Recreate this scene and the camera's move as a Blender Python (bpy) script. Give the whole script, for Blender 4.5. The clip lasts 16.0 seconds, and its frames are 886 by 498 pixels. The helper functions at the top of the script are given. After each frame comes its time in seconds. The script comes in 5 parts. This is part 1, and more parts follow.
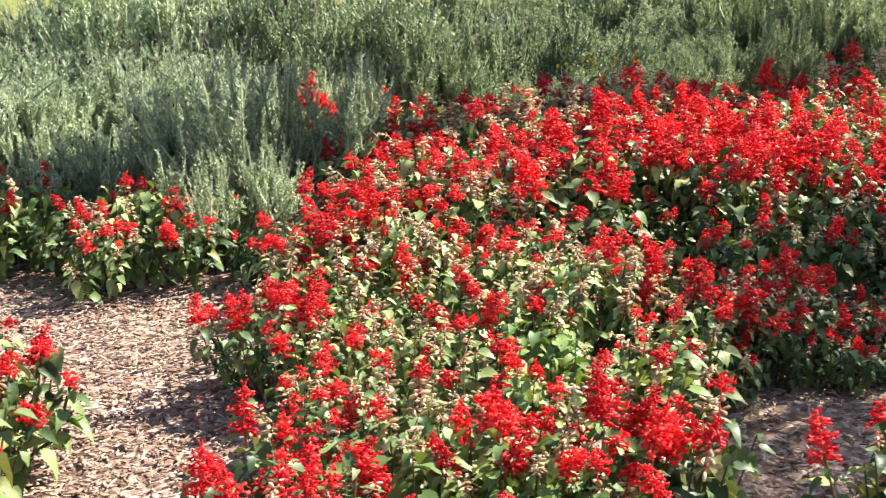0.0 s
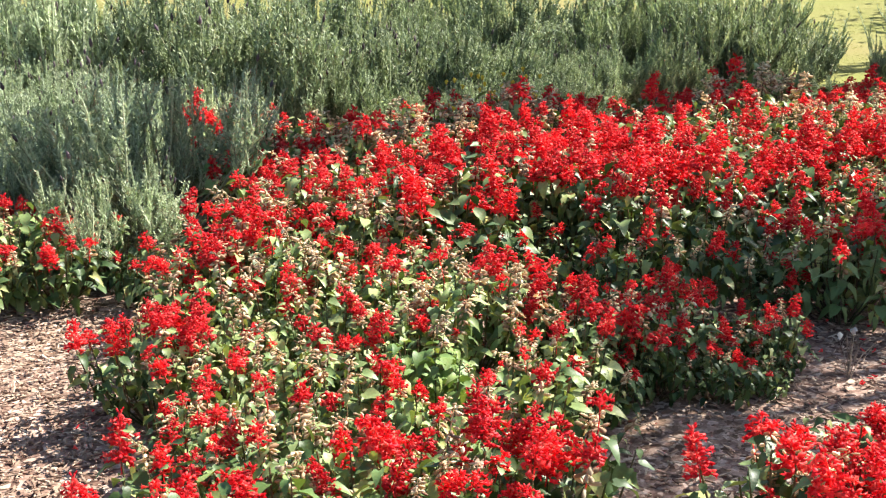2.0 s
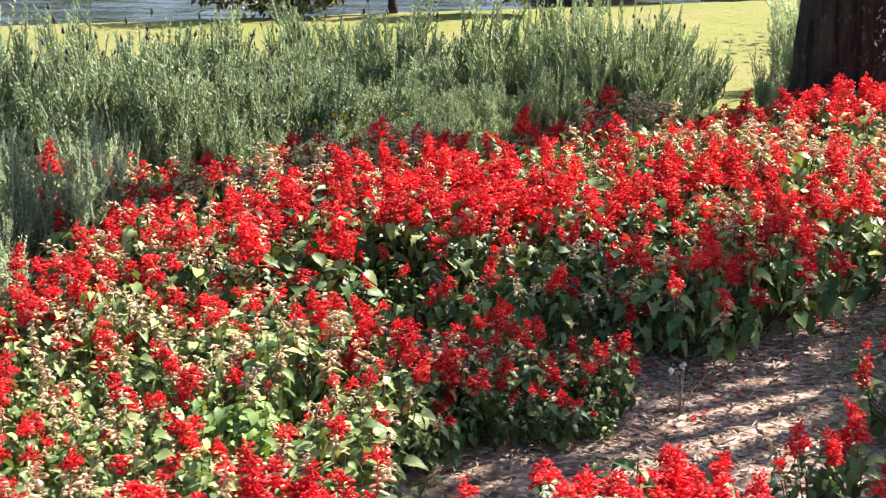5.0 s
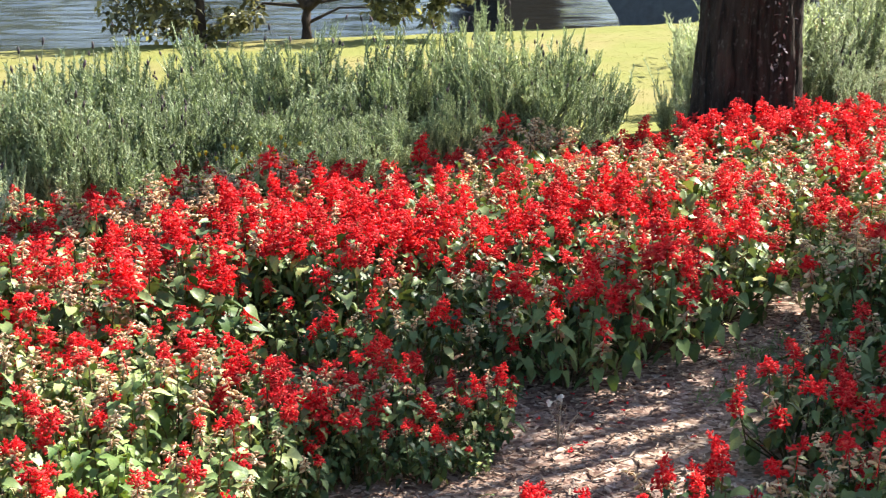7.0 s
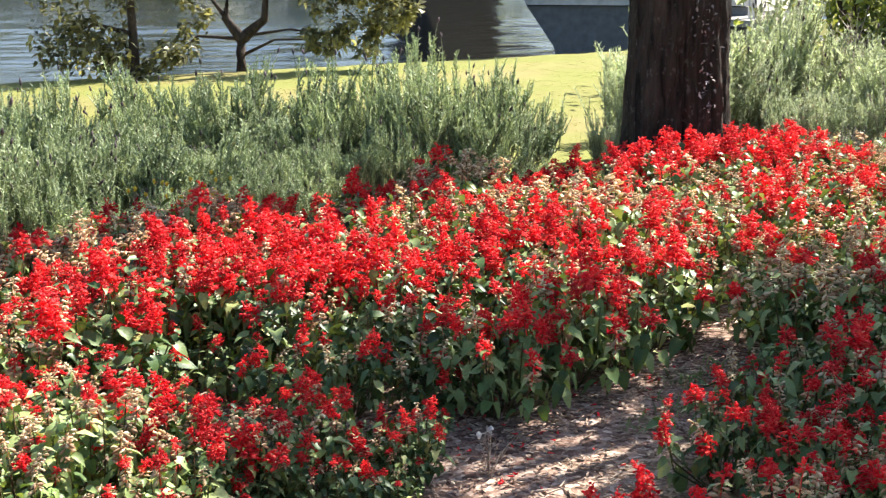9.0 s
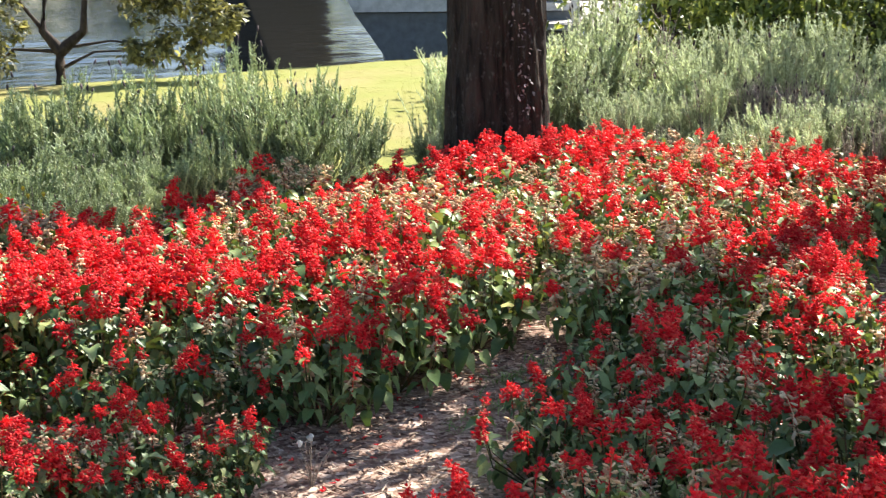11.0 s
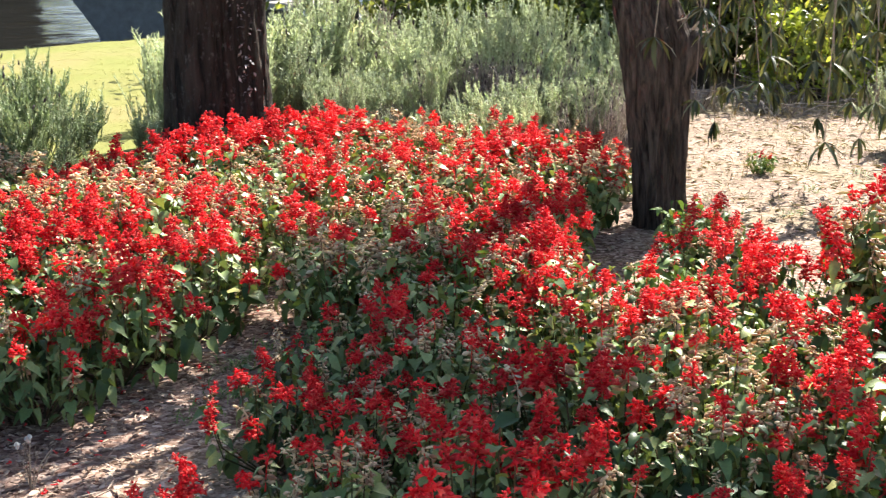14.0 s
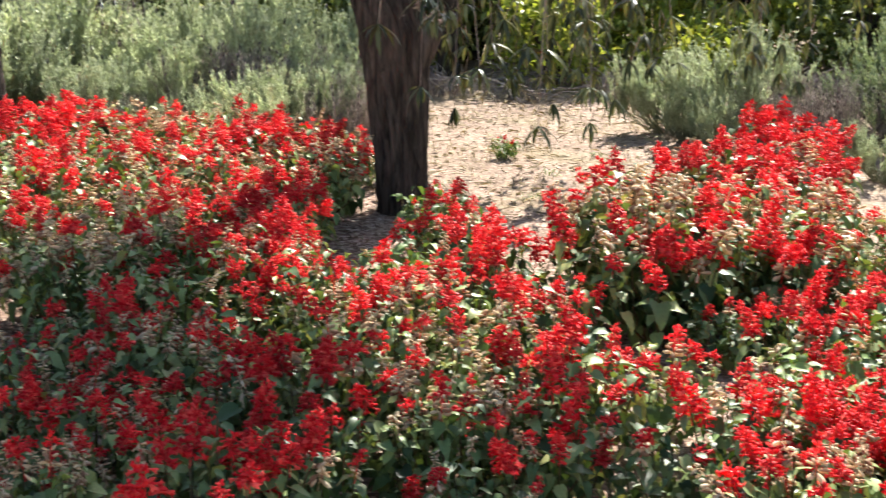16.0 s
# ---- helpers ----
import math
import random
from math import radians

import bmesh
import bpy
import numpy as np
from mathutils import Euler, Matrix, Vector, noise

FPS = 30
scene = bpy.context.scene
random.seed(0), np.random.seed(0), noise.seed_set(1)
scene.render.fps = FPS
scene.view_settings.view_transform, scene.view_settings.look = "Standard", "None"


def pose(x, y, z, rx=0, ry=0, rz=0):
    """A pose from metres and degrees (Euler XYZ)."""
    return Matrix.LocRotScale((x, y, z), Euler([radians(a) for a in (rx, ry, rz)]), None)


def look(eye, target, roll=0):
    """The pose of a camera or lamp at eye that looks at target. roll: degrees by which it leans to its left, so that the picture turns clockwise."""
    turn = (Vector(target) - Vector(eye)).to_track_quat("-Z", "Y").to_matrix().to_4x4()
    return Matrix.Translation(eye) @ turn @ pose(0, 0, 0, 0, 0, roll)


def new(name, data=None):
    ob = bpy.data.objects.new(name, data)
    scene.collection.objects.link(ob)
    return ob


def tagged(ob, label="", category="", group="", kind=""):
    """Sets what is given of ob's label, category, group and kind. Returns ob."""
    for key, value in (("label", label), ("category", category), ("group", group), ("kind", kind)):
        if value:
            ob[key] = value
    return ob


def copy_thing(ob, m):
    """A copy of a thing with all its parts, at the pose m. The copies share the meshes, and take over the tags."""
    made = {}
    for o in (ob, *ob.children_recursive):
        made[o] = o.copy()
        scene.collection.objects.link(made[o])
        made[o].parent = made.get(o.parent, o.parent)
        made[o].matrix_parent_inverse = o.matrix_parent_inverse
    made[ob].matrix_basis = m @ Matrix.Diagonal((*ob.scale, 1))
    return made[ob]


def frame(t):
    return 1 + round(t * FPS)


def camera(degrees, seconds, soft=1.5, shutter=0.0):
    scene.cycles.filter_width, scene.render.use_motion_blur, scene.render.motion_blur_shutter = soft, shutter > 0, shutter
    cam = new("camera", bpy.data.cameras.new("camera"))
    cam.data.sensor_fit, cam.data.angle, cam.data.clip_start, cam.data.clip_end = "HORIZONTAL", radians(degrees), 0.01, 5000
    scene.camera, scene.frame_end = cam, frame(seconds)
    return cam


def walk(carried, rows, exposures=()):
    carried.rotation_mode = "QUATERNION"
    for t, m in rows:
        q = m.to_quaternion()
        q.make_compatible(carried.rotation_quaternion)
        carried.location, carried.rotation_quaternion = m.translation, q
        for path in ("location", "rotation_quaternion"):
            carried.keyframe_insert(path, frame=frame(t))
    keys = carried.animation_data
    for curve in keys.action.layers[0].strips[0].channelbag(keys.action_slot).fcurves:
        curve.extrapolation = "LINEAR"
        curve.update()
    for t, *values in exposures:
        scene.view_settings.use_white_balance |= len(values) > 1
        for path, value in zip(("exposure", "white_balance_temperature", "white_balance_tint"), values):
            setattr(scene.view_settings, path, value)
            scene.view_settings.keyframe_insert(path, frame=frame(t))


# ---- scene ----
cam = camera(36.7, 16.0, soft=1.2, shutter=0.4)
PATH = [
    (0, (0.026, -0.854, 1.435), (-0.927, 2.854, 0.277), 0.49),
    (0.5, (0.056, -0.846, 1.445), (-0.815, 2.887, 0.302), 0.33),
    (1, (0.057, -0.839, 1.450), (-0.735, 2.914, 0.315), 0.58),
    (1.5, (0.064, -0.827, 1.450), (-0.668, 2.941, 0.323), 0.80),
    (2, (0.071, -0.829, 1.456), (-0.598, 2.951, 0.332), 0.92),
    (2.5, (0.081, -0.828, 1.462), (-0.520, 2.969, 0.357), 0.95),
    (3, (0.084, -0.818, 1.469), (-0.463, 2.993, 0.382), 0.64),
    (3.5, (0.108, -0.817, 1.478), (-0.408, 3.002, 0.407), 0.24),
    (3.7, (0.129, -0.806, 1.472), (-0.384, 3.016, 0.407), 0.02),
    (5.8, (0.546, -0.640, 1.483), (0.027, 3.194, 0.467), -0.88),
    (6, (0.547, -0.635, 1.486), (0.063, 3.204, 0.473), -0.78),
    (6.5, (0.570, -0.621, 1.489), (0.156, 3.233, 0.499), -0.87),
    (7, (0.593, -0.610, 1.490), (0.262, 3.257, 0.522), -0.78),
    (7.5, (0.600, -0.607, 1.495), (0.334, 3.268, 0.541), -0.60),
    (8, (0.599, -0.585, 1.493), (0.350, 3.295, 0.557), -0.91),
    (8.2, (0.602, -0.591, 1.501), (0.356, 3.291, 0.571), -1.04),
    (10.3, (0.699, -0.618, 1.507), (0.848, 3.291, 0.673), -1.52),
    (10.5, (0.701, -0.612, 1.502), (0.904, 3.293, 0.658), -1.65),
    (11, (0.714, -0.615, 1.497), (1.033, 3.274, 0.619), -1.78),
    (11.5, (0.728, -0.621, 1.486), (1.145, 3.248, 0.559), -1.16),
    (12, (0.733, -0.635, 1.484), (1.238, 3.221, 0.545), -0.66),
    (12.5, (0.725, -0.615, 1.488), (1.391, 3.218, 0.561), -0.63),
    (13, (0.697, -0.580, 1.496), (1.580, 3.213, 0.580), -0.96),
    (13.5, (0.714, -0.576, 1.496), (1.724, 3.178, 0.556), -0.77),
    (14, (0.737, -0.583, 1.495), (1.840, 3.141, 0.540), -1.06),
    (14.5, (0.750, -0.588, 1.493), (1.970, 3.099, 0.533), -1.10),
    (15, (0.777, -0.595, 1.492), (2.111, 3.050, 0.525), -1.07),
    (15.5, (0.820, -0.618, 1.493), (2.330, 2.958, 0.524), -0.71),
    (16, (0.865, -0.630, 1.489), (2.594, 2.837, 0.494), -0.23),
]
walk(cam, [(t, look(eye, target, roll)) for t, eye, target, roll in PATH], [(0, 1.55), (6.0, 1.63), (11.0, 1.78), (13.5, 1.78), (16.0, 1.60)])

# ---- light ----
SUN_TO = Vector((0.48, 0.47, 0.62)).normalized()
world = bpy.data.worlds.new("sky")
scene.world = world
world.use_nodes = True
wn = world.node_tree.nodes
sky = wn.new("ShaderNodeTexSky")
sky.sky_type = "NISHITA"
sky.sun_disc = False
sky.sun_elevation = math.asin(SUN_TO.z)
sky.sun_rotation = math.atan2(SUN_TO.x, SUN_TO.y)
wn["Background"].inputs["Strength"].default_value = 0.072
world.node_tree.links.new(sky.outputs["Color"], wn["Background"].inputs["Color"])
sun = new("sun", bpy.data.lights.new("sun", "SUN"))
sun.data.energy = 4.9
sun.data.angle = radians(0.53)
sun.data.color = (1.0, 0.95, 0.87)
sun.matrix_world = look((0, 0, 0), -SUN_TO)


# ---- materials ----
def nodes_of(name):
    m = bpy.data.materials.new(name)
    m.use_nodes = True
    n = m.node_tree.nodes
    return m, n, m.node_tree.links, n["Principled BSDF"], n["Material Output"]


def tex(n, l, kind, scale, coords, **inputs):
    t = n.new(kind)
    t.inputs["Scale"].default_value = scale
    for k, v in inputs.items():
        t.inputs[k.replace("_", " ")].default_value = v
    l.new(coords, t.inputs["Vector"])
    return t


def ramp(n, l, fac, stops):
    r = n.new("ShaderNodeValToRGB")
    e = r.color_ramp.elements
    while len(e) < len(stops):
        e.new(0.5)
    for el, (p, c) in zip(e, stops):
        el.position, el.color = p, (*c, 1)
    l.new(fac, r.inputs["Fac"])
    return r.outputs["Color"]


def mixed(n, l, fac, a, b, how="MIX"):
    m = n.new("ShaderNodeMix")
    m.data_type, m.blend_type = "RGBA", how
    for sock, v in ((m.inputs[0], fac), (m.inputs[6], a), (m.inputs[7], b)):
        if isinstance(v, bpy.types.NodeSocket):
            l.new(v, sock)
        else:
            sock.default_value = v if isinstance(v, (int, float)) else (*v, 1)
    return m.outputs[2]


def bumped(n, l, bsdf, height, strength, distance):
    b = n.new("ShaderNodeBump")
    b.inputs["Strength"].default_value, b.inputs["Distance"].default_value = strength, distance
    l.new(height, b.inputs["Height"])
    l.new(b.outputs["Normal"], bsdf.inputs["Normal"])


def leafy(name, stops, rough=0.5, through_light=0.3, warm=(1.2, 1.15, 0.6), patch=0.25, scale=9.0, vein=0.15, gloss=0.25):
    """Thin living tissue: colour varies from piece to piece and in broad patches, and light comes through it."""
    m, n, l, b, out = nodes_of(name)
    geo, info, pos = n.new("ShaderNodeNewGeometry"), n.new("ShaderNodeObjectInfo"), n.new("ShaderNodeTexCoord")
    col = ramp(n, l, geo.outputs["Random Per Island"], stops)
    big = tex(n, l, "ShaderNodeTexNoise", scale, pos.outputs["Object"], Detail=2.0)
    tone = ramp(n, l, big.outputs["Fac"], [(0.3, (1 - patch,) * 3), (0.7, (1 + patch,) * 3)])
    col = mixed(n, l, 1.0, col, tone, "MULTIPLY")
    own = ramp(n, l, info.outputs["Random"], [(0.0, (0.82, 0.82, 0.82)), (1.0, (1.15, 1.12, 1.05))])
    col = mixed(n, l, 1.0, col, own, "MULTIPLY")
    fine = tex(n, l, "ShaderNodeTexNoise", 160.0, pos.outputs["Object"], Detail=3.0)
    col = mixed(n, l, vein, col, ramp(n, l, fine.outputs["Fac"], [(0.35, (0.55, 0.55, 0.5)), (0.65, (1.3, 1.3, 1.2))]), "MULTIPLY")
    l.new(col, b.inputs["Base Color"])
    b.inputs["Roughness"].default_value = rough
    b.inputs["Specular IOR Level"].default_value = gloss
    bumped(n, l, b, fine.outputs["Fac"], 0.3, 0.002)
    if through_light:
        tr, mx = n.new("ShaderNodeBsdfTranslucent"), n.new("ShaderNodeMixShader")
        l.new(mixed(n, l, 1.0, col, warm, "MULTIPLY"), tr.inputs["Color"])
        mx.inputs[0].default_value = through_light
        l.new(b.outputs[0], mx.inputs[1])
        l.new(tr.outputs[0], mx.inputs[2])
        l.new(mx.outputs[0], out.inputs["Surface"])
    return m


def wooden(name, dark, light, stretch, scale, strength=1.0, distance=0.02, lit_flecks=None):
    """Bark or weathered wood, furrowed along z."""
    m, n, l, b, out = nodes_of(name)
    pos, mp = n.new("ShaderNodeTexCoord"), n.new("ShaderNodeMapping")
    mp.inputs["Scale"].default_value = (1, 1, stretch)
    l.new(pos.outputs["Object"], mp.inputs["Vector"])
    a = tex(n, l, "ShaderNodeTexNoise", scale, mp.outputs["Vector"], Detail=6.0, Roughness=0.65, Distortion=0.6)
    c = tex(n, l, "ShaderNodeTexNoise", 3.0, pos.outputs["Object"], Detail=3.0)
    col = ramp(n, l, a.outputs["Fac"], [(0.32, dark), (0.52, tuple((x + y) / 2 for x, y in zip(dark, light))), (0.72, light)])
    col = mixed(n, l, 0.5, col, ramp(n, l, c.outputs["Fac"], [(0.3, (0.5, 0.5, 0.5)), (0.7, (1.4, 1.35, 1.3))]), "MULTIPLY")
    # pale specks painted into the bark in place of ridges catching the sun
    if lit_flecks:
        fl = tex(n, l, "ShaderNodeTexNoise", 30.0, mp.outputs["Vector"], Detail=5.0, Roughness=0.7)
        mp2 = n.new("ShaderNodeMapping")
        mp2.inputs["Scale"].default_value = (1, 1, 0.55)
        l.new(pos.outputs["Object"], mp2.inputs["Vector"])
        l.new(mp2.outputs["Vector"], fl.inputs["Vector"])
        col = mixed(n, l, ramp(n, l, fl.outputs["Fac"], [(0.57, (0, 0, 0)), (0.68, (0.6, 0.6, 0.6))]), col, lit_flecks)
    l.new(col, b.inputs["Base Color"])
    b.inputs["Roughness"].default_value = 0.9
    b.inputs["Specular IOR Level"].default_value = 0.2
    bumped(n, l, b, a.outputs["Fac"], strength, distance)
    return m


RED = leafy("salvia_petal", [(0.0, (0.76, 0.018, 0.032)), (0.5, (0.93, 0.042, 0.066)), (1.0, (0.97, 0.18, 0.15))], 0.5, 0.48, (1.05, 1.0, 1.0), 0.15, 14.0, 0.1)
TAN = leafy("dry_calyx", [(0.0, (0.30, 0.13, 0.09)), (0.25, (0.52, 0.36, 0.22)), (0.6, (0.76, 0.60, 0.40)), (1.0, (0.92, 0.82, 0.62))], 0.7, 0.3, (1.1, 1.0, 0.85), 0.2, 14.0, 0.25)
LEAF = leafy("salvia_leaf", [(0.0, (0.030, 0.060, 0.022)), (0.4, (0.080, 0.138, 0.048)), (0.92, (0.24, 0.31, 0.125)), (1.0, (0.46, 0.46, 0.18))], 0.45, 0.09, (1.3, 1.25, 0.5), 0.25, 6.0, 0.25)
# paler copy of the salvia leaf, with sunlight put into its colour
LEAF_SUN = leafy("pale_salvia_leaf", [(0.0, (0.055, 0.10, 0.032)), (0.35, (0.16, 0.24, 0.085)), (0.85, (0.34, 0.42, 0.17)), (1.0, (0.54, 0.55, 0.24))], 0.45, 0.13, (1.3, 1.25, 0.5), 0.25, 6.0, 0.25)
LEAF_LIME = leafy("young_leaf", [(0.0, (0.085, 0.15, 0.045)), (0.6, (0.18, 0.28, 0.085)), (1.0, (0.32, 0.40, 0.14))], 0.5, 0.17, (1.3, 1.25, 0.5), 0.2, 6.0, 0.2)
STEM = leafy("salvia_stem", [(0.0, (0.05, 0.07, 0.02)), (0.6, (0.10, 0.08, 0.035)), (1.0, (0.17, 0.11, 0.06))], 0.6, 0.0)
LAV = leafy("lavender_leaf", [(0.0, (0.14, 0.185, 0.105)), (0.5, (0.29, 0.365, 0.215)), (1.0, (0.47, 0.53, 0.345))], 0.6, 0.24, (1.15, 1.15, 0.75), 0.25, 5.0, 0.1)
LAV_SAGE = leafy("sage_lavender_leaf", [(0.0, (0.255, 0.315, 0.195)), (0.5, (0.45, 0.53, 0.345)), (1.0, (0.68, 0.75, 0.54))], 0.6, 0.27, (1.02, 1.06, 0.85), 0.25, 5.0, 0.1)
LAV_PALE = leafy("pale_lavender_leaf", [(0.0, (0.27, 0.315, 0.195)), (0.5, (0.48, 0.53, 0.355)), (1.0, (0.70, 0.74, 0.55))], 0.6, 0.36, (1.0, 1.05, 0.85), 0.25, 5.0, 0.1)
LAV_STEM = leafy("lavender_stem", [(0.0, (0.16, 0.17, 0.10)), (1.0, (0.34, 0.35, 0.22))], 0.8, 0.0)
LAV_HEAD = leafy("lavender_head", [(0.0, (0.035, 0.028, 0.03)), (0.6, (0.075, 0.055, 0.06)), (1.0, (0.13, 0.09, 0.11))], 0.8, 0.0)
DRY = leafy("dry_twig", [(0.0, (0.17, 0.12, 0.10)), (0.5, (0.30, 0.23, 0.18)), (1.0, (0.46, 0.38, 0.28))], 0.8, 0.0)
STRAW = leafy("bleached_grass", [(0.0, (0.20, 0.155, 0.09)), (0.5, (0.34, 0.27, 0.165)), (1.0, (0.50, 0.42, 0.28))], 0.8, 0.1)
LAV_DRY = leafy("dry_lavender_twig", [(0.0, (0.14, 0.11, 0.11)), (0.5, (0.31, 0.26, 0.245)), (1.0, (0.52, 0.46, 0.41))], 0.8, 0.0)
TREE_LEAF = leafy("tree_leaf", [(0.0, (0.06, 0.09, 0.03)), (0.5, (0.16, 0.21, 0.07)), (1.0, (0.36, 0.41, 0.16))], 0.4, 0.42, (1.3, 1.2, 0.5), 0.3, 1.2, 0.1)
# brighter, yellower copy of the tree leaf: sunlit foliage by colour
SUNLIT_LEAF = leafy("bright_tree_leaf", [(0.0, (0.13, 0.19, 0.04)), (0.5, (0.27, 0.34, 0.08)), (1.0, (0.50, 0.53, 0.16))], 0.4, 0.48, (1.3, 1.2, 0.5), 0.3, 1.2, 0.1)
OLIVE_LEAF = leafy("mangrove_leaf", [(0.0, (0.06, 0.065, 0.035)), (0.5, (0.18, 0.18, 0.085)), (1.0, (0.46, 0.44, 0.25))], 0.35, 0.33, (1.2, 1.15, 0.6), 0.3, 1.2, 0.1)
HANG_LEAF = leafy("hanging_leaf", [(0.0, (0.028, 0.038, 0.018)), (0.5, (0.075, 0.09, 0.04)), (1.0, (0.22, 0.23, 0.10))], 0.32, 0.18, (1.2, 1.15, 0.6), 0.2, 2.0, 0.1)
GRASS = leafy("grass_blade", [(0.0, (0.14, 0.158, 0.039)), (0.5, (0.19, 0.2, 0.054)), (1.0, (0.24, 0.232, 0.074))], 0.6, 0.35, (1.2, 1.15, 0.6), 0.25, 0.5, 0.0)
BARK_DARK = wooden("dark_bark", (0.008, 0.007, 0.006), (0.075, 0.056, 0.045), 0.10, 22.0, 1.0, 0.05, (0.17, 0.15, 0.14))
BARK_BROWN = wooden("brown_bark", (0.008, 0.006, 0.005), (0.185, 0.142, 0.115), 0.14, 40.0, 1.0, 0.03)
BARK_GREY = wooden("grey_bark", (0.02, 0.015, 0.012), (0.10, 0.075, 0.06), 0.3, 18.0, 0.8, 0.02)
PALE_LEAFLET = leafy("bark_flake", [(0.0, (0.10, 0.08, 0.085)), (0.5, (0.30, 0.26, 0.27)), (1.0, (0.55, 0.50, 0.50))], 0.85, 0.0)
CHIP_TAN = leafy("dry_bark_chip", [(0.0, (0.15, 0.105, 0.07)), (0.35, (0.26, 0.195, 0.13)), (0.75, (0.37, 0.29, 0.20)), (1.0, (0.52, 0.43, 0.32))], 0.85, 0.0, patch=0.2, scale=8.0, vein=0.3)
CHIP = leafy("bark_chip", [(0.0, (0.16, 0.10, 0.078)), (0.35, (0.29, 0.20, 0.155)), (0.75, (0.45, 0.335, 0.265)), (1.0, (0.60, 0.49, 0.40))], 0.85, 0.0, patch=0.1, scale=20.0, vein=0.4)


def ground_material():
    m, n, l, b, out = nodes_of("mulch_and_lawn")
    pos, sep = n.new("ShaderNodeNewGeometry"), n.new("ShaderNodeSeparateXYZ")
    l.new(pos.outputs["Position"], sep.inputs[0])
    P = pos.outputs["Position"]
    cells = tex(n, l, "ShaderNodeTexVoronoi", 55.0, P)
    small = tex(n, l, "ShaderNodeTexNoise", 120.0, P, Detail=4.0)
    broad = tex(n, l, "ShaderNodeTexNoise", 2.3, P, Detail=4.0)
    hue = n.new("ShaderNodeSeparateColor")
    l.new(cells.outputs["Color"], hue.inputs[0])
    mulch = ramp(n, l, hue.outputs[0], [(0.0, (0.10, 0.055, 0.042)), (0.35, (0.24, 0.155, 0.12)), (0.8, (0.42, 0.31, 0.25)), (1.0, (0.60, 0.48, 0.40))])
    mulch = mixed(n, l, 0.7, mulch, ramp(n, l, broad.outputs["Fac"], [(0.3, (0.7, 0.65, 0.62)), (0.7, (1.45, 1.4, 1.36))]), "MULTIPLY")
    mulch = mixed(n, l, 0.5, mulch, ramp(n, l, small.outputs["Fac"], [(0.35, (0.4, 0.4, 0.4)), (0.65, (1.4, 1.4, 1.4))]), "MULTIPLY")
    litter = tex(n, l, "ShaderNodeTexNoise", 1.1, P, Detail=5.0, Distortion=0.5)
    mulch = mixed(n, l, ramp(n, l, litter.outputs["Fac"], [(0.5, (0, 0, 0)), (0.68, (0.25, 0.25, 0.25))]), mulch, (0.40, 0.34, 0.17))
    # the soil of the clearing is sandier and has thin grass on it
    sand = n.new("ShaderNodeMapRange")
    sand.inputs["From Min"].default_value, sand.inputs["From Max"].default_value = 3.2, 4.4
    l.new(sep.outputs["X"], sand.inputs["Value"])
    dusty = mixed(n, l, 0.4, mulch, (0.32, 0.25, 0.18))
    dusty = mixed(n, l, ramp(n, l, litter.outputs["Fac"], [(0.5, (0, 0, 0)), (0.68, (0.3, 0.3, 0.3))]), dusty, (0.19, 0.17, 0.085))
    mulch = mixed(n, l, sand.outputs[0], mulch, dusty)
    tufts = tex(n, l, "ShaderNodeTexNoise", 60.0, P, Detail=5.0)
    worn = tex(n, l, "ShaderNodeTexNoise", 0.55, P, Detail=4.0)
    lawn = ramp(n, l, tufts.outputs["Fac"], [(0.3, (0.165, 0.18, 0.042)), (0.55, (0.22, 0.225, 0.060)), (0.75, (0.27, 0.255, 0.080))])
    lawn = mixed(n, l, ramp(n, l, worn.outputs["Fac"], [(0.45, (0, 0, 0)), (0.7, (0.75, 0.75, 0.75))]), lawn, (0.27, 0.215, 0.095))
    # the lawn begins where the bed ends: a line that runs along the back of the planting
    slopes = []
    for slope, start in ((0.2, 7.35), (1.1, 5.4)):
        line = n.new("ShaderNodeMath")
        line.operation = "MULTIPLY_ADD"
        l.new(sep.outputs["X"], line.inputs[0])
        line.inputs[1].default_value, line.inputs[2].default_value = slope, start
        slopes.append(line)
    edge = n.new("ShaderNodeMath")
    edge.operation = "MAXIMUM"
    l.new(slopes[0].outputs[0], edge.inputs[0])
    l.new(slopes[1].outputs[0], edge.inputs[1])
    far = n.new("ShaderNodeMath")
    far.operation = "SUBTRACT"
    l.new(sep.outputs["Y"], far.inputs[0])
    l.new(edge.outputs[0], far.inputs[1])
    wob = n.new("ShaderNodeMath")
    wob.operation = "MULTIPLY_ADD"
    l.new(broad.outputs["Fac"], wob.inputs[0])
    wob.inputs[1].default_value = 0.8
    l.new(far.outputs[0], wob.inputs[2])
    mask = ramp(n, l, wob.outputs[0], [(0.35, (0, 0, 0)), (0.6, (1, 1, 1))])
    here = n.new("ShaderNodeMath")
    here.operation = "LESS_THAN"
    l.new(sep.outputs["Y"], here.inputs[0])
    here.inputs[1].default_value = 40.0
    mask = mixed(n, l, here.outputs[0], (0, 0, 0), mask)
    l.new(mixed(n, l, mask, mulch, lawn), b.inputs["Base Color"])
    b.inputs["Roughness"].default_value = 0.95
    b.inputs["Specular IOR Level"].default_value = 0.15
    bumped(n, l, b, hue.outputs[0], 0.6, 0.01)
    return m


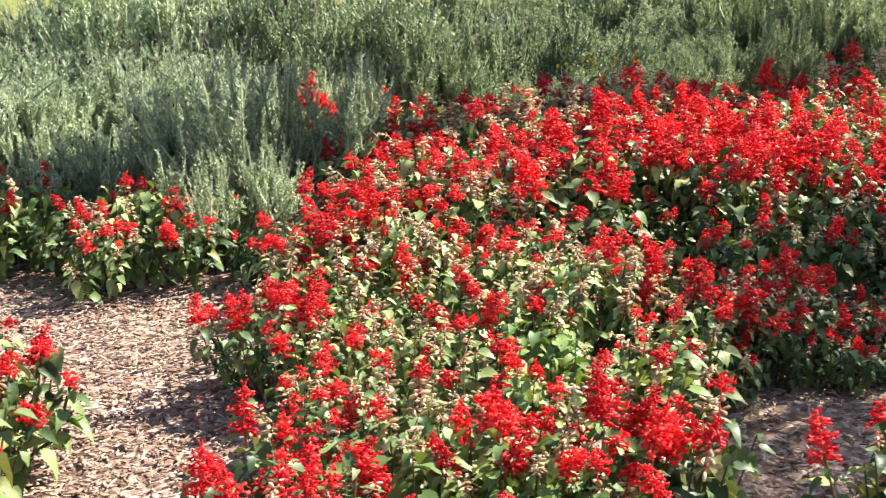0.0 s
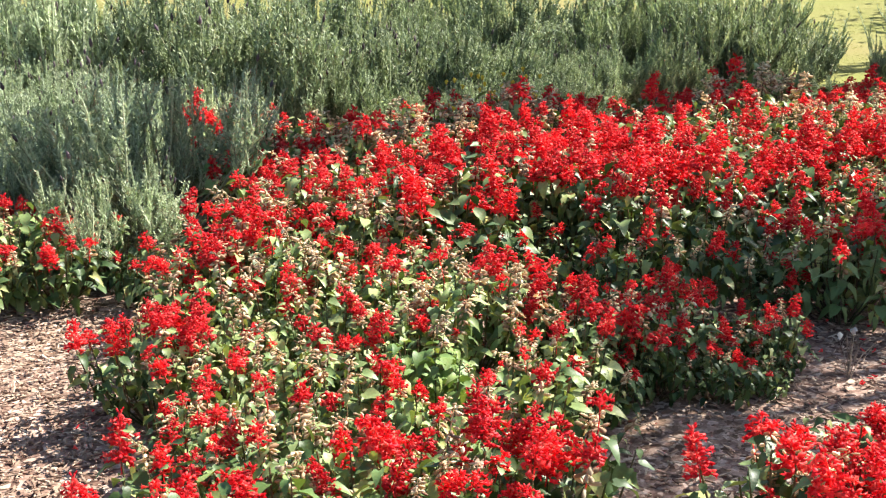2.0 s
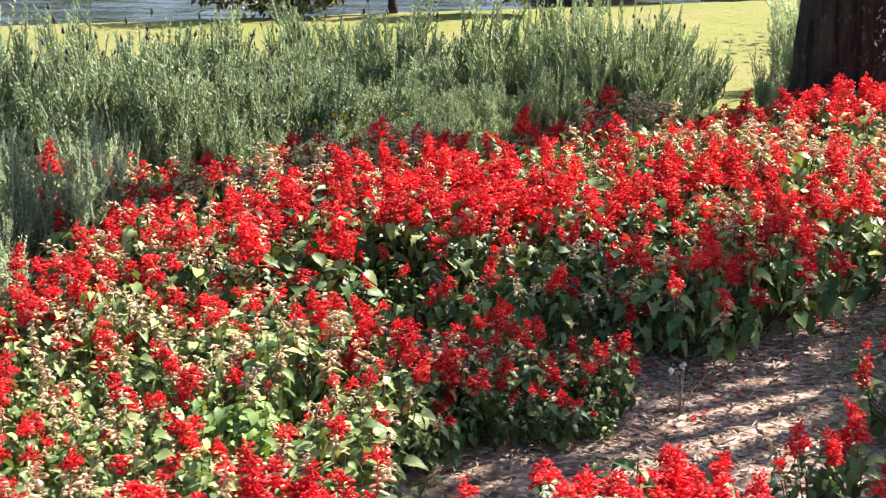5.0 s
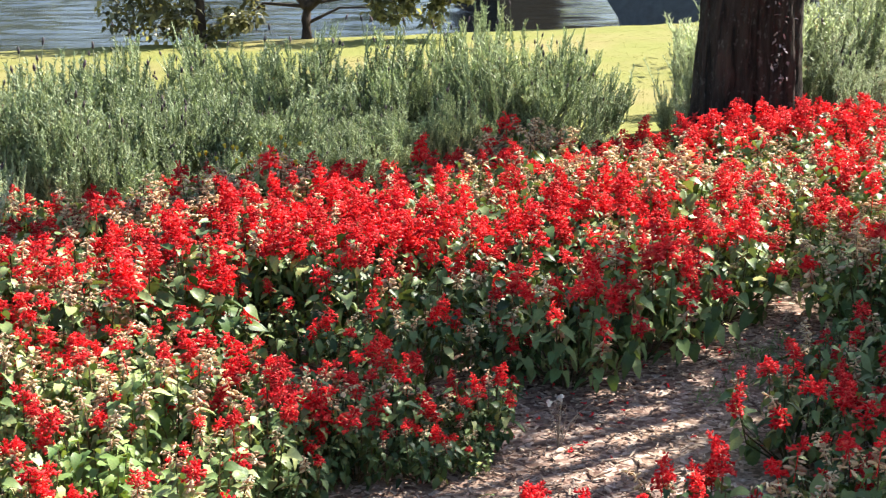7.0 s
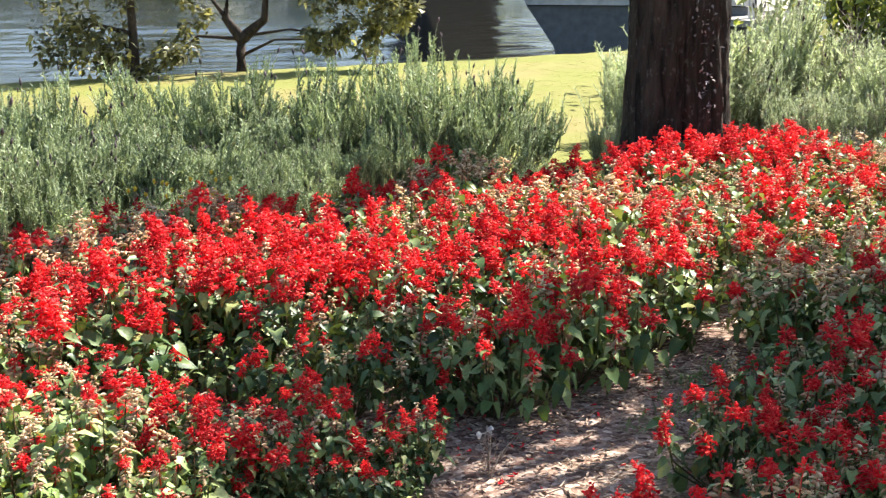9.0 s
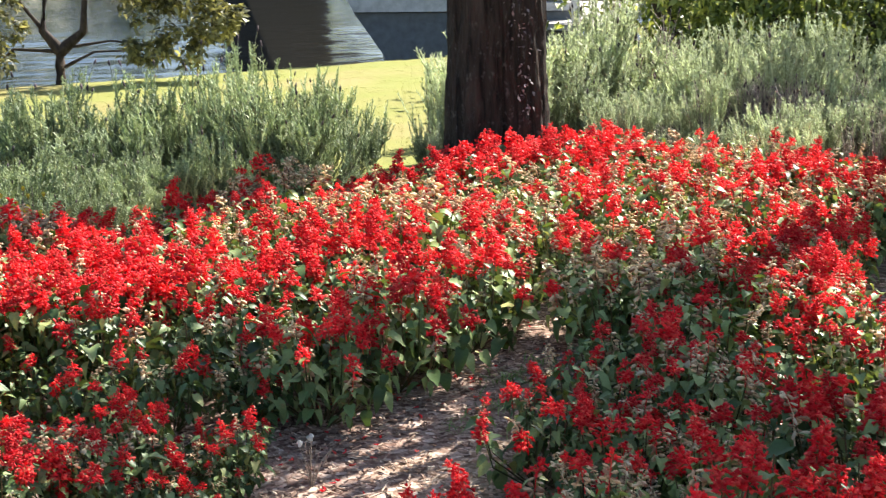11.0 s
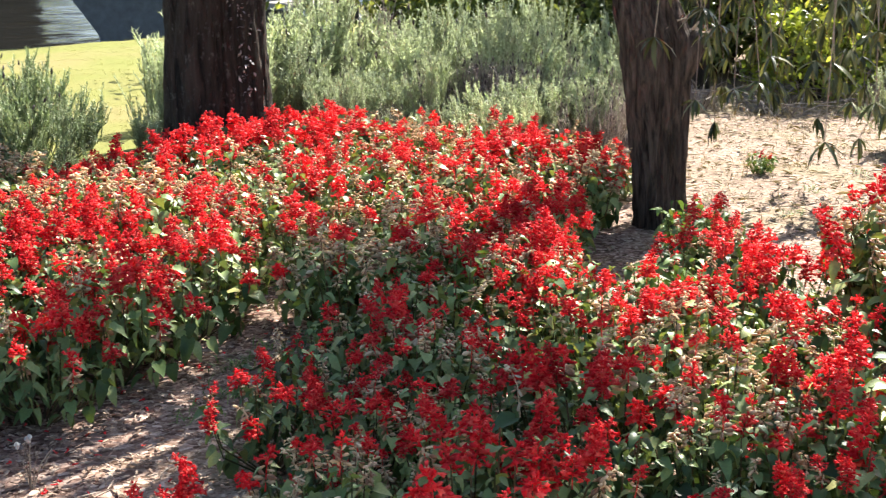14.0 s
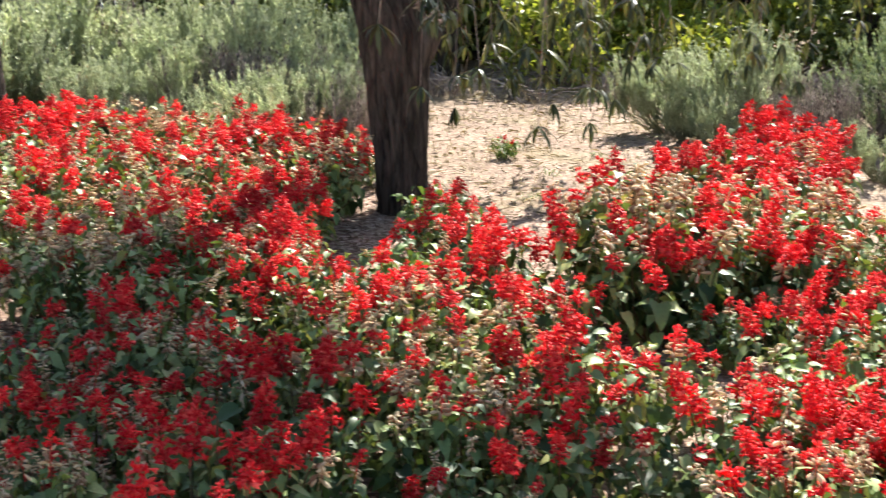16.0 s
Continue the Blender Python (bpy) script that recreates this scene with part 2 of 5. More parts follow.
def water_material():
    m, n, l, b, out = nodes_of("river_water")
    pos, mp = n.new("ShaderNodeNewGeometry"), n.new("ShaderNodeMapping")
    mp.inputs["Scale"].default_value = (0.45, 2.0, 1.0)
    mp.inputs["Rotation"].default_value = (0, 0, 0.25)
    l.new(pos.outputs["Position"], mp.inputs["Vector"])
    a = tex(n, l, "ShaderNodeTexNoise", 1.5, mp.outputs["Vector"], Detail=4.0, Roughness=0.5, Distortion=0.9)
    b.inputs["Base Color"].default_value = (0.016, 0.015, 0.012, 1)
    b.inputs["Roughness"].default_value = 0.12
    b.inputs["IOR"].default_value = 1.33
    bumped(n, l, b, a.outputs["Fac"], 0.7, 0.03)
    return m


def plain(name, colour, rough, scale=6.0, spread=0.25, strength=0.2):
    m, n, l, b, out = nodes_of(name)
    pos = n.new("ShaderNodeTexCoord")
    a = tex(n, l, "ShaderNodeTexNoise", scale, pos.outputs["Object"], Detail=6.0, Roughness=0.6)
    f = tex(n, l, "ShaderNodeTexNoise", scale * 18, pos.outputs["Object"], Detail=3.0)
    col = ramp(n, l, a.outputs["Fac"], [(0.3, tuple(c * (1 - spread) for c in colour)), (0.7, tuple(c * (1 + spread) for c in colour))])
    col = mixed(n, l, 0.3, col, ramp(n, l, f.outputs["Fac"], [(0.3, (0.6, 0.6, 0.6)), (0.7, (1.3, 1.3, 1.3))]), "MULTIPLY")
    l.new(col, b.inputs["Base Color"])
    b.inputs["Roughness"].default_value = rough
    bumped(n, l, b, f.outputs["Fac"], strength, 0.004)
    return m


GROUND = ground_material()
WATER = water_material()
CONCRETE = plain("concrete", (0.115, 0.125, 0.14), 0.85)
# near-black: on the pier and deck the shade is put into the colour
DARK_CONCRETE = plain("water_stained_concrete", (0.03, 0.028, 0.025), 0.9)
CONCRETE_PALE = plain("pale_concrete", (0.45, 0.45, 0.45), 0.85)
DECKING = plain("pale_decking", (0.36, 0.33, 0.29), 0.8, 3.0)
PAINT = plain("white_paint", (0.62, 0.62, 0.60), 0.6)


# ---- mesh building ----
class Soup:
    """Vertices and faces gathered for one mesh."""

    def __init__(self):
        self.v, self.f = [], []

    def add(self, verts, faces, m=None):
        k = len(self.v)
        self.v += [tuple(m @ Vector(p)) for p in verts] if m else [tuple(p) for p in verts]
        self.f += [tuple(i + k for i in q) for q in faces]

    def mesh(self, name, material, smooth=True):
        me = bpy.data.meshes.new(name)
        me.from_pydata(self.v, [], self.f)
        me.materials.append(material)
        if smooth:
            me.polygons.foreach_set("use_smooth", [True] * len(me.polygons))
        me.update()
        return me


def part(name, soup, material, parent, label="", m=None, smooth=True, kind=""):
    me = soup.mesh(name, material, smooth) if isinstance(soup, Soup) else soup
    ob = new(name, me)
    ob.parent = parent
    if m is not None:
        ob.matrix_basis = m
    return tagged(ob, label, kind=kind)


def frame_along(at, way, spin=0.0):
    """A pose at a place whose z axis goes the given way."""
    q = Vector(way).to_track_quat("Z", "Y")
    return Matrix.Translation(at) @ q.to_matrix().to_4x4() @ Matrix.Rotation(spin, 4, "Z")


def tube(soup, points, radii, sides=5, cap=False):
    """A tapered tube along points."""
    rings, n = [], len(points)
    for i, p in enumerate(points):
        way = Vector(points[min(i + 1, n - 1)]) - Vector(points[max(i - 1, 0)])
        m = frame_along(p, way)
        rings.append([m @ Vector((radii[i] * math.cos(a), radii[i] * math.sin(a), 0)) for a in (2 * math.pi * k / sides for k in range(sides))])
    faces = [(i * sides + k, i * sides + (k + 1) % sides, (i + 1) * sides + (k + 1) % sides, (i + 1) * sides + k) for i in range(n - 1) for k in range(sides)]
    if cap:
        faces.append(tuple(range((n - 1) * sides, n * sides)))
    soup.add([p for r in rings for p in r], faces)


def heart_leaf(soup, m, length, rng):
    """A heart-shaped leaf with a wavy toothed rim, folded at its midrib and drooping to its tip, along y."""
    w, fold, droop = length * rng.uniform(0.30, 0.42), rng.uniform(0.1, 0.7), rng.uniform(0.1, 0.9)
    v = []
    for t, k, back in ((0.0, 0.45, 0.06), (0.12, 0.88, 0.04), (0.32, 1.0, 0.0), (0.55, 0.80, 0.0), (0.78, 0.46, 0.0)):
        z = -droop * length * t * t
        for side in (-1, 0, 1):
            q = k * rng.uniform(0.76, 1.10) if side else 0.0
            v.append((side * w * q, length * (t - (back if side else -0.03)), z + fold * w * q + (rng.uniform(-0.06, 0.06) * length if side else 0.0)))
    v.append((rng.uniform(-0.04, 0.04) * length, length, -droop * length))
    f = []
    for i in range(4):
        a = i * 3
        f += [(a, a + 1, a + 4, a + 3), (a + 1, a + 2, a + 5, a + 4)]
    f += [(12, 13, 15), (13, 14, 15)]
    soup.add(v, f, m)


def sliver(soup, m, length, width, bend=0.2):
    """A narrow lance-shaped leaf, along y."""
    soup.add([(0, 0, 0), (-width, length * 0.45, bend * length * 0.2), (width, length * 0.45, bend * length * 0.2), (0, length, -bend * length)], [(0, 2, 3, 1)], m)


def lance(soup, m, length, width):
    """A narrow leaflet along y, folded at its midrib and arching to its tip."""
    v = []
    for t, k in ((0.0, 0.25), (0.3, 0.95), (0.65, 0.8)):
        z = -0.22 * length * t * t
        v += [(-k * width, t * length, z + 0.3 * k * width), (0, t * length, z), (k * width, t * length, z + 0.3 * k * width)]
    v.append((0, length, -0.28 * length))
    soup.add(v, [(0, 1, 4, 3), (1, 2, 5, 4), (3, 4, 7, 6), (4, 5, 8, 7), (6, 7, 9), (7, 8, 9)], m)


def bell(soup, m, length, r0, r1, sides=5, curve=0.0):
    """An open bell or tube along z that widens to its mouth and bends aside."""
    v = []
    for s, r in ((0.0, r0), (0.55, (r0 + r1) * 0.62), (1.0, r1)):
        v += [(r * math.cos(2 * math.pi * k / sides) + curve * s * s * length, r * math.sin(2 * math.pi * k / sides), s * length) for k in range(sides)]
    f = [(i * sides + k, i * sides + (k + 1) % sides, (i + 1) * sides + (k + 1) % sides, (i + 1) * sides + k) for i in range(2) for k in range(sides)]
    soup.add(v, f, m)


# ---- salvia ----
def floret(soup, m, length, wide):
    """A slender drooping tube along z that opens into a hood above and a broad lip below."""
    v = []
    for u, r, x in ((0.0, 0.0016, 0.0), (0.5, 0.0024, 0.06), (0.8, wide * 0.75, 0.02)):
        v += [(r * math.cos(k) + x * length, r * math.sin(k), u * length) for k in (0.5, 2.6, 4.7)]
    v += [(0.35 * wide, 0.0, length), (-1.3 * wide, -1.1 * wide, 0.93 * length), (-1.1 * wide, 1.1 * wide, 0.90 * length), (-1.9 * wide, 0.1 * wide, 0.80 * length)]
    f = [(3 * i + k, 3 * i + (k + 1) % 3, 3 * i + 3 + (k + 1) % 3, 3 * i + 3 + k) for i in range(2) for k in range(3)]
    soup.add(v, f + [(6, 7, 9), (7, 8, 9), (8, 6, 9), (7, 10, 8), (8, 11, 7), (7, 12, 8)], m)


def husk(soup, m, length, wide, sides=5):
    """A puffed papery calyx along z, pinched at both ends and split at its mouth."""
    v = []
    for u, r in ((0.0, 0.22), (0.4, 0.9), (0.8, 1.0), (1.0, 0.45)):
        v += [(r * wide * math.cos(6.2832 * k / sides), 0.62 * r * wide * math.sin(6.2832 * k / sides), (u + (0.12 * (k % 2) if u == 1.0 else 0.0)) * length) for k in range(sides)]
    soup.add(v, [(i * sides + k, i * sides + (k + 1) % sides, (i + 1) * sides + (k + 1) % sides, (i + 1) * sides + k) for i in range(3) for k in range(sides)], m)


def spike_mesh(kind, seed):
    """A salvia flower spike along z from its lowest whorl: ragged whorls of long red florets, papery dry calyces, or dry below and red above."""
    rng, s, marks = random.Random(seed), Soup(), []
    length = {"red": 0.035 + 0.075 * rng.random() ** 1.3, "fading": rng.uniform(0.05, 0.085), "dry": rng.uniform(0.04, 0.08)}[kind]
    whorls = max(4, int(length / 0.0092))
    bow = 0.55 if kind == "dry" else 0.30
    lean = Vector((rng.uniform(-bow, bow), rng.uniform(-bow, bow), 0))
    tube(s, [(0, 0, -0.03), lean * length * 0.3 + Vector((0, 0, length * 0.5)), lean * length + Vector((0, 0, length))], [0.0018, 0.0014, 0.001], 3)
    full = rng.uniform(0.0, 6.3)
    for i in range(whorls):
        u = i / (whorls - 1)
        turn = rng.uniform(0, 6.3)
        axis = lean * length * u * u + Vector((0, 0, u * length + rng.uniform(-0.003, 0.003)))
        dry = kind == "dry" or (kind == "fading" and u < 0.55)
        count = rng.choice((3, 4, 5)) if dry else rng.choice((7, 8, 9)) if u < 0.75 else 6
        for k in range(count):
            a = turn + 6.2832 * k / count + rng.uniform(-0.35, 0.35)
            # one side of a spike opens before the other
            if rng.random() < (0.22 if dry else 0.10 + 0.18 * (1 - math.cos(a - full)) * 0.5):
                continue
            base = axis + Vector((math.cos(a) * 0.003, math.sin(a) * 0.003, rng.uniform(-0.006, 0.006)))
            size = (1.05 - 0.40 * u) * rng.uniform(0.75, 1.25)
            first = len(s.f)
            if dry:
                m = frame_along(base, (math.cos(a), math.sin(a), rng.uniform(-1.0, 0.5)), rng.uniform(0, 6.3))
                husk(s, m, 0.021 * size, 0.0062 * size, 4)
                marks.append((first, len(s.f), 1))
                continue
            way = Vector((math.cos(a), math.sin(a), rng.uniform(-0.1, 0.7) + 1.3 * u * u))
            husk(s, frame_along(base, way, rng.uniform(0, 6.3)), 0.016 * size, 0.0056 * size, 3)
            if u < 0.92 and rng.random() < 0.88:
                q = frame_along(base + way.normalized() * 0.009 * size, (math.cos(a), math.sin(a), rng.uniform(-0.7, 0.25)), a + rng.uniform(-0.6, 0.6))
                floret(s, q, rng.uniform(0.018, 0.028) * size, 0.0076 * size)
    me = s.mesh("flower_spike", TAN if kind == "dry" else RED)
    if kind == "fading":
        me.materials.append(TAN)
        for f0, f1, slot in marks:
            for f in range(f0, f1):
                me.polygons[f].material_index = slot
    return me


SPIKES = {k: [spike_mesh(k, 10 * j + i) for i in range(9)] for j, k in enumerate(("red", "fading", "dry"))}
SPIKE_NAME = {"red": "flower_spike", "fading": "fading_spike", "dry": "dry_spike"}
SPIKE_LABEL = {"red": "", "fading": "spike with red flowers above cream dry calyces", "dry": "dry papery cream seed spike"}


def salvia(style, seed):
    """One bedding salvia about 0.42 m high: stems from one foot, leaf pairs all the way up, spikes on many of the stems."""
    rng = random.Random(seed)
    stems_n, leaf_size, pairs, mix, leaf = {
        "bright": (20, 0.050, 6, (0.46, 0.16, 0.07), LEAF),
        "mixed": (21, 0.046, 7, (0.19, 0.17, 0.31), LEAF_SUN),
        "spent": (23, 0.045, 7, (0.07, 0.12, 0.62), LEAF_SUN),
        "leafy": (18, 0.056, 5, (0.19, 0.09, 0.09), LEAF),
        "lime": (17, 0.054, 8, (0.12, 0.06, 0.14), LEAF_LIME),
    }[style]
    plant = new("salvia_plant")
    stems, leaves, spikes = Soup(), Soup(), []
    for i in range(stems_n):
        a = 2.4 * i + rng.uniform(-0.4, 0.4)
        out = 0.22 * math.sqrt((i + 0.4) / stems_n) * rng.uniform(0.8, 1.2)
        top = Vector((out * math.cos(a), out * math.sin(a), (0.36 - 1.7 * out * out) * rng.uniform(0.76, 1.07)))
        foot = Vector((0.02 * math.cos(a), 0.02 * math.sin(a), -0.01))
        mid = foot.lerp(top, 0.5) + Vector((math.cos(a), math.sin(a), 0)) * 0.25 * out + Vector((0, 0, -0.02))
        tube(stems, [foot, mid, top], [0.0036, 0.003, 0.002], 4)
        x = rng.random()
        bears = x < sum(mix)
        for k in range(pairs + 1):
            u = 0.40 + (0.53 if bears else 0.60) * k / pairs
            p = foot.lerp(mid, u * 2) if u < 0.5 else mid.lerp(top, u * 2 - 1)
            for side in (0, math.pi):
                if rng.random() < (0.15 if u > 0.6 else 0.42):
                    continue
                b = a + 1.57 * (k % 2) + side + rng.uniform(-0.5, 0.5)
                size = leaf_size * rng.choice((0.6, 0.75, 0.9, 1.0, 1.1, 1.25, 1.4)) * rng.uniform(0.9, 1.1) * (0.75 if k == pairs else 1)
                tilt = rng.uniform(-1.25, -0.2) if k < pairs // 2 else rng.uniform(-0.85, 0.25)
                m = Matrix.Translation(p) @ Matrix.Rotation(b, 4, "Z") @ Matrix.Rotation(tilt, 4, "X") @ Matrix.Rotation(rng.uniform(-0.5, 0.5), 4, "Y")
                m = m @ Matrix.Translation((0, size * 0.3, 0))
                heart_leaf(leaves, m, size, rng)
        if bears:
            kind = "red" if x < mix[0] else "fading" if x < mix[0] + mix[1] else "dry"
            way = (top - mid).normalized() + Vector((rng.uniform(-0.45, 0.45), rng.uniform(-0.45, 0.45), 1.5))
            if kind == "dry":
                way += Vector((rng.uniform(-0.5, 0.5), rng.uniform(-0.5, 0.5), -0.2))
            sink = rng.uniform(0.015, 0.045) if kind == "dry" else rng.uniform(0.0, 0.045)
            spikes.append((kind, frame_along(top - Vector((0, 0, sink)), way, rng.uniform(0, 6.3)) @ Matrix.Diagonal((*[rng.uniform(0.75, 1.2) if kind != "dry" else rng.uniform(0.75, 1.25)] * 3, 1))))
    part("stem", stems, STEM, plant, kind="stuff")
    part("foliage", leaves, leaf, plant, kind="stuff")
    for kind, m in spikes:
        part(SPIKE_NAME[kind], rng.choice(SPIKES[kind]), None, plant, SPIKE_LABEL[kind], m)
    words = {
        "bright": "bushy salvia crowded with bright red flower spikes",
        "mixed": "salvia with red spikes and cream dry seed heads",
        "spent": "mostly spent salvia with cream papery seed heads",
        "leafy": "leafy dark green salvia with few red spikes",
        "lime": "young lime-green salvia with a few red spikes",
    }[style]
    return tagged(plant, words, "salvia plant", "salvias in the flower bed")


def inside(x, y, poly):
    hit = False
    for (x0, y0), (x1, y1) in zip(poly, poly[1:] + poly[:1]):
        if (y0 > y) != (y1 > y) and x < x0 + (y - y0) * (x1 - x0) / (y1 - y0):
            hit = not hit
    return hit


def scattered(poly, gap, rng, tries=4000):
    xs, ys = [p[0] for p in poly], [p[1] for p in poly]
    got = []
    for _ in range(tries):
        x, y = rng.uniform(min(xs), max(xs)), rng.uniform(min(ys), max(ys))
        if inside(x, y, poly) and all((x - a) ** 2 + (y - b) ** 2 > gap * gap for a, b in got):
            got.append((x, y))
    return got


STYLES = {k: [salvia(k, 100 * j + i) for i in range(6)] for j, k in enumerate(("bright", "mixed", "spent", "leafy", "lime"))}
USED = set()


def plant_salvia(style, x, y, size, rng):
    src = rng.choice(STYLES[style])
    m = Matrix.LocRotScale((x, y, 0), Euler((rng.uniform(-0.08, 0.08), rng.uniform(-0.08, 0.08), rng.uniform(0, 6.3))), (size * rng.uniform(1.0, 1.14), size * rng.uniform(1.0, 1.14), size * 1.02))
    if src.name not in USED:
        USED.add(src.name)
        src.matrix_basis = m
    else:
        copy_thing(src, m)


rng = random.Random(5)


# where the planting is crowded with flowers, gone to seed, or leafy: drifts about half a metre across
DRIFTS = {}


def drift(style, *places):
    DRIFTS.setdefault(style, []).extend(places)


# the bed in front
drift("bright", (-0.9, 1.4), (-0.8, 1.4), (-1.2, 2.3), (-0.1, 1.6))
drift("mixed", (-0.5, 2.1), (-0.2, 2.3))
drift("mixed", (-1.1, 1.9), (-1.0, 2.4), (-0.7, 1.9), (-0.5, 1.6), (-0.1, 2.0), (-0.8, 2.5), (-0.7, 3.2), (-0.8, 3.0))
drift("spent", (-0.8, 1.9), (-0.8, 1.6), (-0.6, 1.6), (-0.3, 1.8), (-0.3, 1.6))
drift("lime", (-0.5, 1.4), (-0.3, 1.4), (-0.6, 2.3))
drift("bright", (0.35, 1.55), (0.5, 1.6), (0.4, 1.8), (0.5, 2.0), (0.38, 2.0))
drift("bright", (-1.6, 1.5), (-1.5, 1.2), (-1.7, 1.7))
drift("lime", (-1.5, 0.9), (-1.9, 1.2))
# the long middle bed: a red crest over a dark leafy flank
drift("mixed", (-1.2, 3.3), (-1.2, 3.7))
drift("bright", (-0.8, 3.8), (-0.6, 4.1), (-0.2, 4.15), (0.1, 4.3), (0.3, 4.5), (0.6, 4.7), (0.9, 4.5), (-0.5, 4.7), (1.0, 4.35), (0.7, 5.3))
drift("leafy", (-0.5, 3.4), (-0.25, 3.5), (0.0, 3.55), (0.25, 3.6), (0.5, 3.7), (0.75, 3.85), (-0.2, 3.75), (0.1, 3.82), (0.4, 3.95), (0.65, 4.05), (0.9, 4.0))
drift("bright", (0.0, 3.0), (0.4, 3.0))
drift("leafy", (0.2, 2.95), (0.3, 3.1))
drift("mixed", (0.0, 5.0), (0.1, 5.1), (0.2, 5.6), (0.6, 5.7), (0.9, 5.5), (1.2, 6.1), (1.2, 5.8), (0.8, 6.9), (1.0, 3.9))
drift("spent", (-0.8, 4.8), (-1.0, 4.6), (0.4, 6.4))
drift("lime", (-0.1, 5.2), (0.2, 5.3), (0.4, 5.3))
drift("bright", (-0.5, 5.8), (-0.2, 5.9), (0.8, 6.5), (1.5, 6.5), (1.8, 6.9), (2.0, 7.2))
drift("leafy", (-0.5, 5.4))
# the bed between the two trees and the near lobe in front of it
drift("bright", (3.0, 5.9), (2.5, 5.0), (1.25, 2.8))
drift("mixed", (2.4, 5.4), (2.7, 5.8), (2.9, 5.5), (2.5, 6.3), (2.0, 6.1))
drift("leafy", (1.45, 3.3), (1.5, 3.5))
drift("mixed", (2.3, 4.2), (1.8, 2.3), (2.2, 5.0), (1.9, 5.3), (1.5, 4.8), (2.2, 5.8), (2.7, 7.0), (1.5, 2.7), (1.8, 3.4), (1.6, 2.5))
drift("leafy", (2.1, 3.0), (1.7, 3.0), (1.9, 4.7), (1.5, 3.6), (1.9, 3.1), (1.3, 2.0), (1.2, 2.2), (1.8, 2.8), (1.4, 2.4))
drift("spent", (2.8, 6.4), (1.9, 4.2), (1.3, 2.25))
drift("lime", (2.0, 4.0), (1.8, 1.6), (2.2, 1.4), (2.9, 3.6))
# the near bed by the leaning tree, and the mound beyond it
drift("mixed", (2.1, 2.7), (2.4, 2.35), (2.8, 2.45), (2.6, 2.9))
drift("bright", (2.6, 2.4), (2.9, 3.0), (2.6, 3.3), (3.0, 3.25), (2.9, 1.7), (3.2, 1.8))
drift("bright", (2.0, 2.3), (1.75, 2.15), (2.3, 3.1), (1.95, 2.6))
drift("spent", (2.6, 2.75))
drift("leafy", (2.8, 2.7), (2.7, 1.6))
drift("leafy", (1.5, 1.9), (1.8, 1.85), (2.1, 1.9), (2.4, 1.95), (2.8, 2.1), (3.5, 2.55), (3.4, 2.6), (3.7, 2.75))
drift("spent", (2.3, 2.6), (2.2, 2.0), (3.8, 3.4), (3.4, 3.1), (3.7, 3.1), (3.0, 1.9))
drift("bright", (4.4, 4.0), (4.5, 3.8), (5.2, 4.3), (3.9, 3.1), (3.5, 2.35), (4.1, 2.6))
drift("mixed", (3.3, 3.0), (3.9, 3.6), (4.2, 3.9), (2.7, 1.3))
drift("mixed", (4.0, 3.45), (4.3, 3.6), (4.7, 3.9))
drift("spent", (3.7, 3.3), (4.1, 3.3))
drift("lime", (3.3, 2.1), (3.8, 2.5), (4.4, 4.3), (4.2, 4.15))


def style_at(x, y, bag, rng):
    """The style of the nearest drift, or now and then any that the bed has."""
    near, style = min((((x - a) ** 2 + (y - b) ** 2) * (1.3 if k == "bright" else 1.0), k) for k, spots in DRIFTS.items() for a, b in spots)
    return style if near < 0.16 and rng.random() < 0.9 else rng.choice(bag)


# sandy spots before the leaning tree where nothing grows
BARE = [(2.92, 4.34, 0.34), (2.72, 3.86, 0.24)]


def plant_bed(poly, gap, size, styles):
    """Fills an outline on the ground in drifts of plants that are alike."""
    rng = random.Random(round(100 * (poly[0][0] + 3 * poly[0][1])))
    bag = [k for k, c in styles.items() for _ in range(c)]
    for x, y in scattered(poly, gap * 1.33, rng):
        if any((x - a) ** 2 + (y - b) ** 2 < q * q for a, b, q in BARE):
            continue
        tall = 1.0 + 0.10 * noise.noise((x * 2.3, y * 2.3, 9.0))
        style = style_at(x, y, bag, rng)
        plant_salvia(style, x, y, size * tall * rng.uniform(0.93, 1.05) * (0.80 if style == "leafy" else 1.0), rng)


plant_bed([(-3.31, 2.87), (-1.90, 2.94), (-1.50, 3.14), (-1.62, 3.40), (-1.99, 3.44), (-3.36, 3.46)], 0.17, 0.88, {"mixed": 2, "leafy": 3, "lime": 1})
plant_bed([(-1.78, 1.77), (-1.56, 1.53), (-1.43, 1.20), (-1.39, 0.84), (-2.33, 0.81), (-2.40, 1.79)], 0.16, 0.90, {"mixed": 1, "lime": 2, "bright": 3})
plant_bed([(-0.80, 1.07), (-0.16, 1.10), (-0.14, 2.10), (-0.08, 2.62), (-0.14, 2.95), (-0.22, 3.23), (-1.15, 3.31), (-1.32, 2.67), (-1.27, 2.25), (-1.00, 1.63)], 0.17, 0.88, {"spent": 7, "lime": 2, "mixed": 6, "bright": 1})
plant_bed([(-1.37, 3.62), (-0.74, 3.44), (-0.13, 3.42), (0.40, 3.40), (0.70, 3.46), (0.94, 3.84), (1.18, 4.12), (1.40, 4.30), (0.74, 4.73), (-0.49, 4.61), (-1.32, 4.43)], 0.16, 1.12, {"spent": 2, "mixed": 5, "bright": 1, "leafy": 3})
